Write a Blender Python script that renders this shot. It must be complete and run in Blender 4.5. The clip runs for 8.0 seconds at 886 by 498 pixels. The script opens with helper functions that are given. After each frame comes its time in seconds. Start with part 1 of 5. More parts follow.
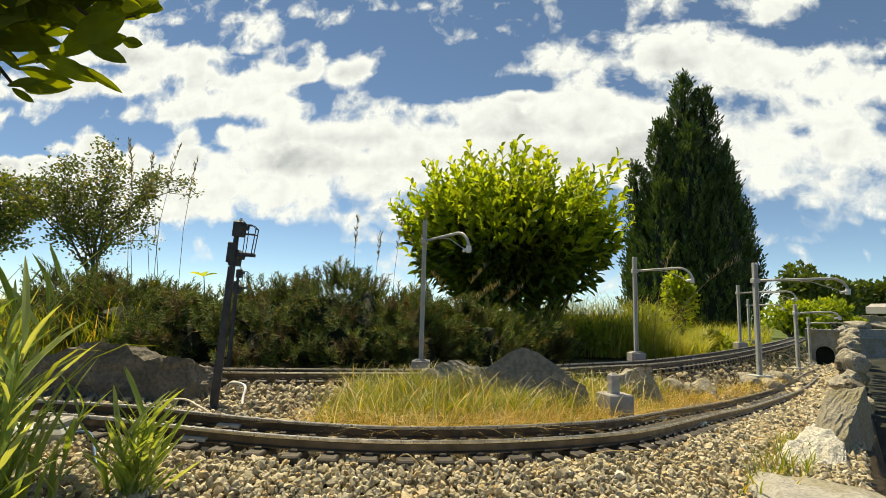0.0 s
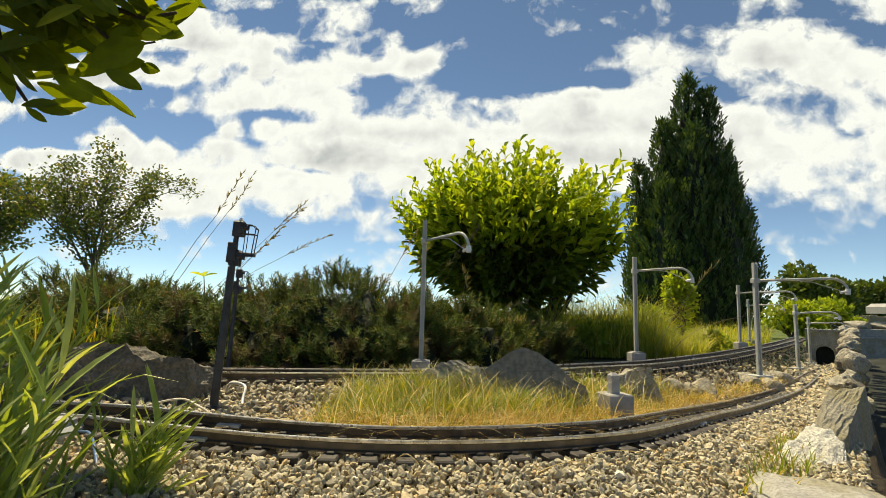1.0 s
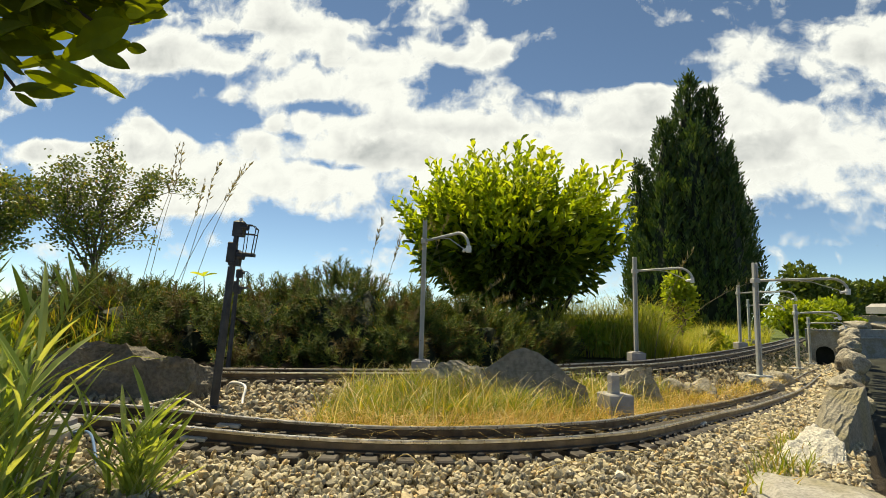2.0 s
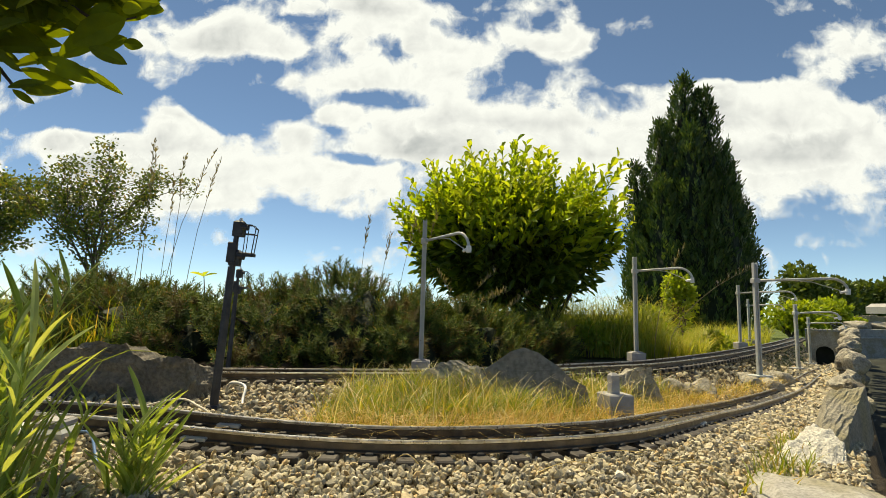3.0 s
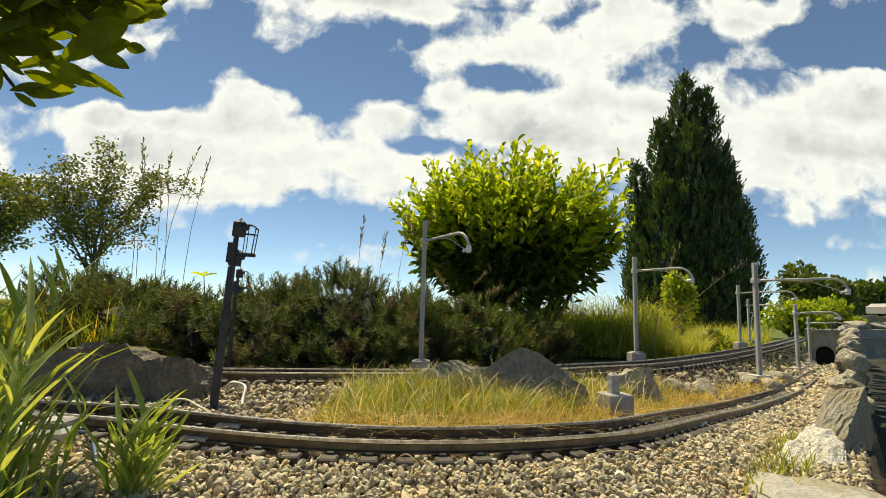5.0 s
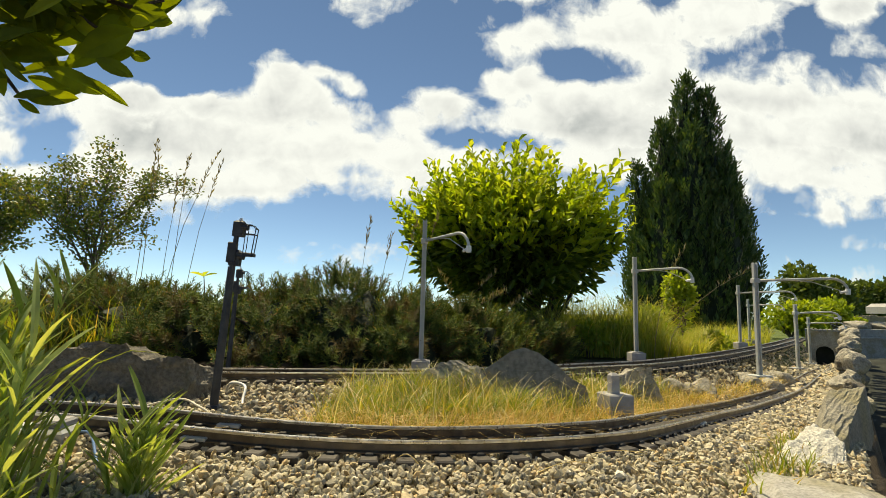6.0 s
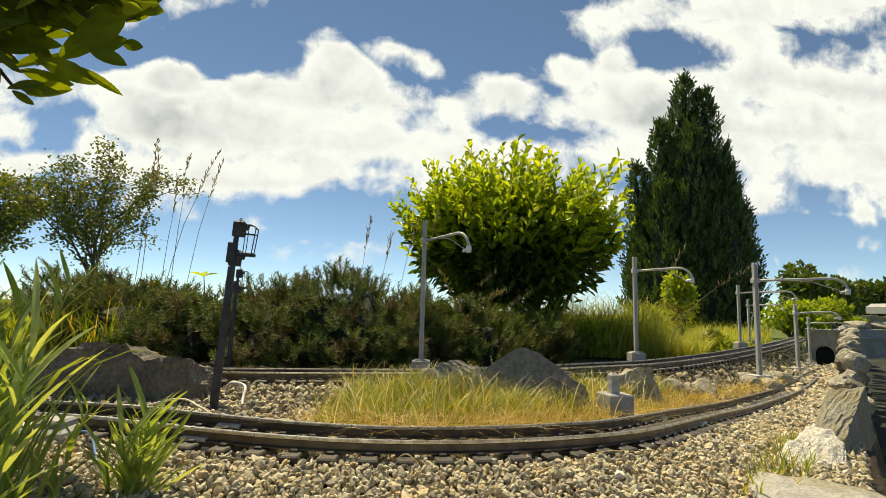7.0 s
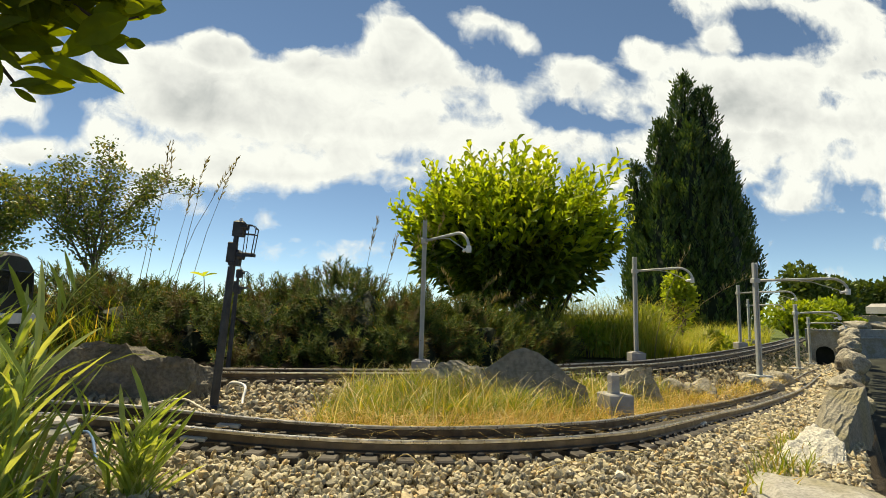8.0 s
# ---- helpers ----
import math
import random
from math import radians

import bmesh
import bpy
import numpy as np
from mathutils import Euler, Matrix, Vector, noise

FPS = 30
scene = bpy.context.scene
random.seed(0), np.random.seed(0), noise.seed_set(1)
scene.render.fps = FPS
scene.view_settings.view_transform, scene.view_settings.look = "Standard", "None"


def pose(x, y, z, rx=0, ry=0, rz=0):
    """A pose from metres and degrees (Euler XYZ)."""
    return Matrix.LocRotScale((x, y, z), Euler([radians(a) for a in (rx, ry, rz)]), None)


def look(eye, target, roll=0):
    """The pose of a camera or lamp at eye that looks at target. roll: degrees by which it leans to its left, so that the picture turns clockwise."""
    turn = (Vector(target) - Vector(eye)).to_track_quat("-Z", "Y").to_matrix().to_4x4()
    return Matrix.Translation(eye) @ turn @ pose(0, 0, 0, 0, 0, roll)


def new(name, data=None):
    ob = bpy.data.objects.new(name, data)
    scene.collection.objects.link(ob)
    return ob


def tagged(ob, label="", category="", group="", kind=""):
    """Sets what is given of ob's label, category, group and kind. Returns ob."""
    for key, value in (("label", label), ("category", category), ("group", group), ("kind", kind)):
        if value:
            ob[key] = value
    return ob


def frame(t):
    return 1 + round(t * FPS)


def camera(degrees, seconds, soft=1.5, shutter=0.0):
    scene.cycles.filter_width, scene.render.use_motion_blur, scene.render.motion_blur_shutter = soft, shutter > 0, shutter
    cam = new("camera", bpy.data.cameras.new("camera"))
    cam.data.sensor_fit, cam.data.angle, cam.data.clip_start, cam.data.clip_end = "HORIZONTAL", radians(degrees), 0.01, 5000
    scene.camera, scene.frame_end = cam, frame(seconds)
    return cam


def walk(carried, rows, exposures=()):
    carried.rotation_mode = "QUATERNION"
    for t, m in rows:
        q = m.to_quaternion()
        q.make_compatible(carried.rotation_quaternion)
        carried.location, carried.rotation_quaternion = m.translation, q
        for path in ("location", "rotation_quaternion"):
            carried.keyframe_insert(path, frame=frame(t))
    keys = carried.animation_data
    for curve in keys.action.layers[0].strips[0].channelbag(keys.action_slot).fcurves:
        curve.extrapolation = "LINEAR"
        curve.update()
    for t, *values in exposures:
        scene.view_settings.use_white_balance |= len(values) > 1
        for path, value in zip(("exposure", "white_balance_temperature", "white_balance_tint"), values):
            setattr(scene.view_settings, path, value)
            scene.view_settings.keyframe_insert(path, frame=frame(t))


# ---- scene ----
# The camera stands on the ballast of a garden railway and does not move.
EYE = Vector((0.0, 0.0, 0.121))
cam = camera(82.12, 8.0, soft=0.75)
VIEW = look(EYE, EYE + Vector((0, 1, 0.12111)), 1.5)
walk(cam, [(0, VIEW), (8.0, VIEW)])

# ---- world and light ----
SUN_ELEV, SUN_AZ = radians(61), radians(-30)      # azimuth from +y, negative towards -x
world = bpy.data.worlds.new("sky")
scene.world = world
world.use_nodes = True
wn = world.node_tree
sky = wn.nodes.new("ShaderNodeTexSky")
sky.sky_type, sky.sun_disc = "NISHITA", False
sky.sun_elevation, sky.sun_rotation = SUN_ELEV, SUN_AZ
sky.air_density, sky.dust_density, sky.ozone_density = 0.75, 0.0, 1.0
sky.altitude = 2500.0
back = wn.nodes["Background"]
tint = wn.nodes.new("ShaderNodeMix")
tint.data_type, tint.blend_type = "RGBA", "MULTIPLY"
tint.inputs[0].default_value, tint.inputs[7].default_value = 1.0, (0.95, 1.05, 1.06, 1.0)
wn.links.new(sky.outputs[0], tint.inputs[6])
wn.links.new(tint.outputs[2], back.inputs[0])
back.inputs[1].default_value = 0.092
sun = new("sun", bpy.data.lights.new("sun", "SUN"))
sun.data.energy, sun.data.angle, sun.data.color = 5.0, radians(0.53), (1.0, 0.89, 0.66)
SUN_DIR = Vector((math.sin(SUN_AZ) * math.cos(SUN_ELEV), math.cos(SUN_AZ) * math.cos(SUN_ELEV), math.sin(SUN_ELEV)))
sun.matrix_world = look(SUN_DIR * 50, (0, 0, 0))
scene.view_settings.exposure = 0.5
scene.view_settings.use_white_balance = True
scene.view_settings.white_balance_temperature = 7500
scene.view_settings.white_balance_tint = 6


# ---- materials ----
class Nodes:
    """A small builder for node materials."""

    def __init__(self, name):
        self.mat = bpy.data.materials.new(name)
        self.mat.use_nodes = True
        self.t = self.mat.node_tree
        self.bsdf = self.t.nodes["Principled BSDF"]
        self.outp = self.t.nodes["Material Output"]
        self.co = self.t.nodes.new("ShaderNodeTexCoord").outputs["Object"]

    def node(self, kind, **props):
        n = self.t.nodes.new(kind)
        for k, v in props.items():
            n.inputs[k].default_value = v
        return n

    def link(self, a, b):
        self.t.links.new(a, b)

    def noise(self, scale, detail=4.0, rough=0.55, co=None, distort=0.0):
        n = self.t.nodes.new("ShaderNodeTexNoise")
        n.inputs["Scale"].default_value, n.inputs["Detail"].default_value = scale, detail
        n.inputs["Roughness"].default_value, n.inputs["Distortion"].default_value = rough, distort
        self.link(co or self.co, n.inputs["Vector"])
        return n.outputs["Fac"]

    def ramp(self, fac, *stops):
        r = self.t.nodes.new("ShaderNodeValToRGB")
        while len(r.color_ramp.elements) < len(stops):
            r.color_ramp.elements.new(0.5)
        for e, (p, c) in zip(r.color_ramp.elements, stops):
            e.position, e.color = p, (*c, 1) if len(c) == 3 else c
        self.link(fac, r.inputs[0])
        return r.outputs[0]

    def math(self, op, a, b=0.0):
        m = self.t.nodes.new("ShaderNodeMath")
        m.operation = op
        for i, v in enumerate((a, b)):
            if isinstance(v, (int, float)):
                m.inputs[i].default_value = v
            else:
                self.link(v, m.inputs[i])
        return m.outputs[0]

    def mix(self, fac, a, b, blend="MIX"):
        m = self.t.nodes.new("ShaderNodeMix")
        m.data_type, m.blend_type = "RGBA", blend
        for i, v in ((0, fac), (6, a), (7, b)):
            if isinstance(v, (int, float)):
                m.inputs[i].default_value = v
            elif isinstance(v, tuple):
                m.inputs[i].default_value = (*v, 1)
            else:
                self.link(v, m.inputs[i])
        return m.outputs[2]

    def bump(self, height, strength, dist):
        b = self.t.nodes.new("ShaderNodeBump")
        b.inputs["Strength"].default_value, b.inputs["Distance"].default_value = strength, dist
        self.link(height, b.inputs["Height"])
        self.link(b.outputs[0], self.bsdf.inputs["Normal"])

    def done(self, color=None, rough=0.8, metal=0.0, spec=0.5):
        if color is not None:
            if isinstance(color, tuple):
                self.bsdf.inputs["Base Color"].default_value = (*color, 1)
            else:
                self.link(color, self.bsdf.inputs["Base Color"])
        if isinstance(rough, (int, float)):
            self.bsdf.inputs["Roughness"].default_value = rough
        else:
            self.link(rough, self.bsdf.inputs["Roughness"])
        self.bsdf.inputs["Metallic"].default_value = metal
        self.bsdf.inputs["Specular IOR Level"].default_value = spec
        return self.mat


def island(n):
    return n.t.nodes.new("ShaderNodeNewGeometry").outputs["Random Per Island"]


def object_random(n):
    return n.t.nodes.new("ShaderNodeObjectInfo").outputs["Random"]


def stone_mat(name, dark, light, scale=30, tint=None, bump=0.6):
    n = Nodes(name)
    c = n.ramp(n.noise(scale, 8, 0.65), (0.3, dark), (0.7, light))
    if tint:
        c = n.mix(n.ramp(n.noise(scale * 0.35, 3), (0.52, (0, 0, 0)), (0.66, (1, 1, 1))), c, tint)
    speck = n.ramp(n.noise(scale * 9, 2), (0.35, (0.55, 0.55, 0.55)), (0.6, (1, 1, 1)))
    c = n.mix(0.7, c, speck, "MULTIPLY")
    n.bump(n.math("ADD", n.noise(scale * 2, 8, 0.7), n.math("MULTIPLY", n.noise(scale * 10, 3), 0.4)), bump, 0.01)
    return n.done(c, 0.9, spec=0.25)


def leaf_mat(name, stops, translucent=0.45, rough=0.4, by_object=False, patch=0.0):
    n = Nodes(name)
    r = island(n)
    if by_object:
        r = n.math("FRACT", n.math("ADD", n.math("MULTIPLY", r, 0.6), n.math("MULTIPLY", object_random(n), 0.6)))
    c = n.ramp(r, *stops)
    c = n.mix(0.5, c, n.ramp(n.noise(60, 3), (0.3, (0.6, 0.6, 0.55)), (0.7, (1.15, 1.15, 1.0))), "MULTIPLY")
    if patch:
        c = n.mix(1.0, c, n.ramp(n.noise(patch, 3, 0.6), (0.34, (0.5, 0.55, 0.5)), (0.5, (1.15, 1.15, 1.0)), (0.62, (1.6, 1.5, 1.2))), "MULTIPLY")
        c = n.mix(n.ramp(n.noise(patch * 0.6, 3), (0.55, (0, 0, 0)), (0.64, (0.8, 0.8, 0.8))), c, (0.13, 0.092, 0.048))
    n.done(c, rough, spec=0.4 if rough < 0.6 else 0.15)
    tr = n.node("ShaderNodeBsdfTranslucent")
    warm = n.mix(1.0, c, (1.5, 1.35, 0.45), "MULTIPLY")
    n.link(warm, tr.inputs["Color"])
    mix = n.t.nodes.new("ShaderNodeMixShader")
    mix.inputs[0].default_value = translucent
    n.link(n.bsdf.outputs[0], mix.inputs[1])
    n.link(tr.outputs[0], mix.inputs[2])
    n.link(mix.outputs[0], n.outp.inputs["Surface"])
    return n.mat


def plain(name, dark, light, scale=60, rough=0.6, metal=0.0, spec=0.5, bump=0.15):
    n = Nodes(name)
    c = n.ramp(n.noise(scale, 6, 0.6), (0.3, dark), (0.7, light))
    n.bump(n.noise(scale * 4, 4), bump, 0.002)
    return n.done(c, n.ramp(n.noise(scale * 1.7, 3), (0.3, (rough * 0.8,) * 3), (0.7, (min(1, rough * 1.2),) * 3)), metal, spec)


def gravel_mat(name, gain=1.0):
    n = Nodes(name)
    c = n.ramp(island(n), (0.0, (0.17, 0.16, 0.13)), (0.22, (0.36, 0.325, 0.23)), (0.42, (0.47, 0.42, 0.285)),
               (0.6, (0.26, 0.245, 0.20)), (0.78, (0.53, 0.48, 0.355)), (0.92, (0.42, 0.31, 0.16)), (1.0, (0.66, 0.62, 0.51)))
    c = n.mix(0.8, c, n.ramp(n.noise(260, 5, 0.7), (0.3, (0.62, 0.6, 0.57)), (0.7, (1.1, 1.08, 1.05))), "MULTIPLY")
    c = n.mix(1.0, c, (gain * 1.32,) * 3, "MULTIPLY")
    n.bump(n.noise(500, 5, 0.7), 0.5, 0.002)
    return n.done(c, 0.85, spec=0.3)


def ground_mat():
    n = Nodes("soil")
    soil = n.ramp(n.noise(40, 8, 0.7), (0.3, (0.06, 0.045, 0.03)), (0.7, (0.17, 0.135, 0.095)))
    straw = n.ramp(n.noise(120, 6, 0.7), (0.3, (0.22, 0.15, 0.06)), (0.7, (0.42, 0.33, 0.16)))
    c = n.mix(n.ramp(n.noise(5, 4), (0.52, (0, 0, 0)), (0.7, (0.8, 0.8, 0.8))), soil, straw)
    green = n.ramp(n.noise(3, 6, 0.7), (0.3, (0.05, 0.09, 0.02)), (0.7, (0.14, 0.17, 0.05)))
    sep = n.t.nodes.new("ShaderNodeSeparateXYZ")
    n.link(n.co, sep.inputs[0])
    c = n.mix(n.ramp(n.math("MULTIPLY", sep.outputs[1], 0.2), (0.26, (0, 0, 0)), (0.5, (1, 1, 1))), c, green)
    n.bump(n.noise(90, 8, 0.7), 0.8, 0.02)
    return n.done(c, 0.95, spec=0.2)


def cloud_mat():
    """Broken cumulus in upright banks, in units of the cloud height: billowing edges, sun and shade painted into a
    glow, grey where thick and towards the base.
    """
    n = Nodes("cloud")
    scl = n.t.nodes.new("ShaderNodeVectorMath")
    scl.operation = "SCALE"
    scl.inputs["Scale"].default_value = 1 / 300.0
    n.link(n.co, scl.inputs[0])
    xyz = n.t.nodes.new("ShaderNodeSeparateXYZ")
    n.link(scl.outputs[0], xyz.inputs[0])
    dist = n.math("LOGARITHM", n.math("MAXIMUM", xyz.outputs[1], 0.2), math.e)
    comb = n.t.nodes.new("ShaderNodeCombineXYZ")
    near = n.math("DIVIDE", 1.0, n.math("MAXIMUM", xyz.outputs[1], 0.2))
    n.link(n.math("MULTIPLY", xyz.outputs[0], near), comb.inputs[0])
    n.link(n.math("MULTIPLY", xyz.outputs[2], near), comb.inputs[1])
    n.link(n.math("MULTIPLY", xyz.outputs[1], 2.3), comb.inputs[2])
    rise = n.math("MULTIPLY", n.math("SUBTRACT", xyz.outputs[2], 1.0), near)
    co = comb.outputs[0]

    def texture(vec):
        body = n.math("MULTIPLY", n.math("SUBTRACT", n.noise(5.5, 10.0, 0.55, vec, 0.2), 0.5), 2.5)
        return n.math("ADD", body, n.math("MULTIPLY", n.math("SUBTRACT", n.noise(17.0, 8.0, 0.6, vec, 0.5), 0.5), 1.0))

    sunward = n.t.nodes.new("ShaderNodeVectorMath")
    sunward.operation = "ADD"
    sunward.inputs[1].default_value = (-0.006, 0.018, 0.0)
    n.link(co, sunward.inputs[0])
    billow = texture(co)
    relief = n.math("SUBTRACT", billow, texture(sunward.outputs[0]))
    mass = n.ramp(n.math("MULTIPLY", dist, 0.3), *[(p * 0.3, (v, v, v)) for p, v in CLOUD_REACH])
    mass = n.math("SUBTRACT", mass, 0.5)
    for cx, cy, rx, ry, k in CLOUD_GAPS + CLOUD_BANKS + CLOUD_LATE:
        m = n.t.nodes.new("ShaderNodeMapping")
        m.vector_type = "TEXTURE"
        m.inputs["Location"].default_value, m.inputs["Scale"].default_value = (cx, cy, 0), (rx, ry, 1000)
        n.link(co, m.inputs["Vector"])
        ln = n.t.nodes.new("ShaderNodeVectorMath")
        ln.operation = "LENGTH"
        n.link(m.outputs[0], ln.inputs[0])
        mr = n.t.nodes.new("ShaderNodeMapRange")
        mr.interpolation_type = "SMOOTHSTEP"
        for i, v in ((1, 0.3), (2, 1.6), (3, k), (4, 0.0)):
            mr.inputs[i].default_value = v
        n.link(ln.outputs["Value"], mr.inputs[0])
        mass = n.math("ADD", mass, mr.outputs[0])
    ends = n.math("MULTIPLY", n.math("MAXIMUM", n.math("SUBTRACT", n.math("ABSOLUTE", rise), 0.045), 0.0), 16.0)
    field = n.math("SUBTRACT", n.math("ADD", n.math("MAXIMUM", n.math("MINIMUM", mass, 0.55), -0.54), billow), ends)
    alpha = n.ramp(field, (0.0, (0, 0, 0)), (0.12, (0.28, 0.28, 0.28)), (0.34, (1, 1, 1)))
    # painted self-shading: density and height darken the colour, sunward relief brightens it
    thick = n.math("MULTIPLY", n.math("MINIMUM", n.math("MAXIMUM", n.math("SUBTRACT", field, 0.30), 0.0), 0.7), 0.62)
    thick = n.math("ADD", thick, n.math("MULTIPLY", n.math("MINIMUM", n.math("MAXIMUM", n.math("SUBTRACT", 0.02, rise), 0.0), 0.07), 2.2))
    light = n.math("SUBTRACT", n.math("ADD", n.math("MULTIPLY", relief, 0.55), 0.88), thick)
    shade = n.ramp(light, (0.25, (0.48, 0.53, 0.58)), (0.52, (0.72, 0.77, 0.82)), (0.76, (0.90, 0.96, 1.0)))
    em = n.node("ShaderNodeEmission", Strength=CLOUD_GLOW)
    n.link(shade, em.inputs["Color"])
    clear = n.node("ShaderNodeBsdfTransparent")
    mix = n.t.nodes.new("ShaderNodeMixShader")
    n.link(alpha, mix.inputs[0])
    n.link(clear.outputs[0], mix.inputs[1])
    n.link(em.outputs[0], mix.inputs[2])
    n.link(mix.outputs[0], n.outp.inputs["Surface"])
    return n.mat


CLOUD_GLOW = 0.73
# how closed the layer is: log of the distance, cover
CLOUD_REACH = [(0.0, 0.5), (0.4, 0.55), (0.9, 0.68), (1.5, 0.72), (1.72, 0.3), (1.95, 0.0), (2.2, 0.12), (2.45, 0.32), (2.9, 0.45)]
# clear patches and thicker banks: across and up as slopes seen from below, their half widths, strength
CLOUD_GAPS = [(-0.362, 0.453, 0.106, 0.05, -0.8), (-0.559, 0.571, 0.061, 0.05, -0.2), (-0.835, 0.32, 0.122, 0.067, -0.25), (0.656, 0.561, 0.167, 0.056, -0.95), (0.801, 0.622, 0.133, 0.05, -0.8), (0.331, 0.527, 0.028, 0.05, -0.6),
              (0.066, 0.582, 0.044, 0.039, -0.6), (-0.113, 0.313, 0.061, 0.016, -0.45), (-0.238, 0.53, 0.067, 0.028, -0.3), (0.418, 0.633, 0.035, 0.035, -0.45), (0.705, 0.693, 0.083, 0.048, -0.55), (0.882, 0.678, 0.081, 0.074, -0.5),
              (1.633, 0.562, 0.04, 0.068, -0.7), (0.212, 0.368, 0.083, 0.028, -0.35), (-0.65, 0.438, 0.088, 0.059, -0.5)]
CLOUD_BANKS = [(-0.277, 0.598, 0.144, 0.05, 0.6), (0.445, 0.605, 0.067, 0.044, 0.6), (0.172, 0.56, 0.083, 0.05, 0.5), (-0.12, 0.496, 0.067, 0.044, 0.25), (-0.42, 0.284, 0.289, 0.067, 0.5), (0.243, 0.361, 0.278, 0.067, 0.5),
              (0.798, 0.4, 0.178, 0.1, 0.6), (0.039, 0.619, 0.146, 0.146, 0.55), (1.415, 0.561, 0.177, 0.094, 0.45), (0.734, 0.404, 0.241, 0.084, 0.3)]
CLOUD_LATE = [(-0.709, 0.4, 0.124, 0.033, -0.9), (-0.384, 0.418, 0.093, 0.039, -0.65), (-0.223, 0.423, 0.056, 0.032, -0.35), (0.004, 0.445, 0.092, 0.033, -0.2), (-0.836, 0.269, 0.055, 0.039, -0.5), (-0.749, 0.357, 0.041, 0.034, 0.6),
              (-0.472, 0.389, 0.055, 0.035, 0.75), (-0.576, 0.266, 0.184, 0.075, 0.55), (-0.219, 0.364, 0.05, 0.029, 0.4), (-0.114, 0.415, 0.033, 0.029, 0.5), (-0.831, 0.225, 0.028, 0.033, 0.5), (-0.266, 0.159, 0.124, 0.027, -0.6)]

M_GROUND = ground_mat()
M_GRAVEL = gravel_mat("crushed_stone")
M_ROCK = stone_mat("grey_rock", (0.14, 0.125, 0.10), (0.33, 0.30, 0.245), 24, (0.23, 0.20, 0.12), 1.0)
M_ROCKFACE = stone_mat("split_rock_face", (0.19, 0.18, 0.155), (0.27, 0.255, 0.22), 14, (0.23, 0.21, 0.15), 0.22)
M_ROCKLIGHT = stone_mat("pale_rock", (0.28, 0.26, 0.21), (0.56, 0.52, 0.43), 26, (0.36, 0.30, 0.16))
M_MORTAR = stone_mat("white_mortar", (0.68, 0.65, 0.56), (0.90, 0.87, 0.78), 40, None, 0.9)
M_SLAB = stone_mat("lichened_slab", (0.22, 0.205, 0.165), (0.37, 0.345, 0.275), 30, (0.30, 0.27, 0.17), 0.5)
M_CONCRETE = stone_mat("concrete", (0.3, 0.29, 0.27), (0.46, 0.45, 0.42), 45, (0.3, 0.28, 0.2), 0.3)
M_RAIL = plain("weathered_brass", (0.06, 0.045, 0.031), (0.17, 0.128, 0.09), 70, 0.42, 0.4)
M_RAILHEAD = plain("polished_railhead", (0.34, 0.31, 0.26), (0.7, 0.67, 0.62), 90, 0.3, 0.9)
M_SLEEPER = plain("brown_plastic", (0.02, 0.017, 0.014), (0.065, 0.056, 0.047), 80, 0.6)
M_STEEL = plain("grey_plastic", (0.36, 0.37, 0.36), (0.52, 0.53, 0.51), 50, 0.45, 0.0)
M_MASTBASE = plain("mast_base_grey", (0.26, 0.25, 0.25), (0.40, 0.39, 0.38), 60, 0.7)
M_SIGNAL = plain("signal_dark", (0.018, 0.019, 0.024), (0.05, 0.052, 0.06), 60, 0.55)
M_WHITE = plain("white_plastic", (0.6, 0.6, 0.58), (0.8, 0.8, 0.78), 60, 0.4)
M_BLACK = plain("black_paint", (0.012, 0.013, 0.016), (0.035, 0.037, 0.043), 40, 0.35)
M_BARK = plain("bark", (0.05, 0.04, 0.03), (0.16, 0.13, 0.10), 40, 0.95, bump=0.8)
M_BARKDARK = plain("dark_bark", (0.03, 0.024, 0.018), (0.09, 0.07, 0.055), 60, 0.95, bump=0.8)
M_LAUREL = leaf_mat("laurel_leaf", ((0.0, (0.04, 0.085, 0.012)), (0.6, (0.08, 0.14, 0.018)), (1.0, (0.17, 0.23, 0.03))), 0.4)
M_LAURELNEW = leaf_mat("laurel_new_leaf", ((0.0, (0.20, 0.31, 0.025)), (0.5, (0.30, 0.41, 0.04)), (1.0, (0.42, 0.48, 0.08))), 0.6, by_object=True)
M_PINE = leaf_mat("pine_needle", patch=22.0, stops= ((0.0, (0.045, 0.075, 0.025)), (0.6, (0.085, 0.125, 0.04)), (0.9, (0.13, 0.17, 0.05)), (1.0, (0.24, 0.15, 0.06))), translucent=0.25, rough=0.75)
M_CYPRESS = leaf_mat("cypress_spray", ((0.0, (0.03, 0.065, 0.02)), (0.6, (0.055, 0.11, 0.03)), (1.0, (0.11, 0.16, 0.045))), 0.25)
M_TREELEAF = leaf_mat("tree_leaf", ((0.0, (0.07, 0.11, 0.035)), (0.7, (0.12, 0.17, 0.05)), (1.0, (0.22, 0.19, 0.06))), 0.4)
M_FARLEAF = leaf_mat("far_leaf", ((0.0, (0.06, 0.10, 0.025)), (1.0, (0.14, 0.19, 0.05))), 0.35)
M_LIMELEAF = leaf_mat("lime_leaf", ((0.0, (0.20, 0.29, 0.03)), (1.0, (0.34, 0.42, 0.06))), 0.5)
M_GRASS = leaf_mat("grass_blade", ((0.0, (0.17, 0.25, 0.04)), (0.6, (0.27, 0.35, 0.07)), (1.0, (0.45, 0.48, 0.20))), 0.33, by_object=True)
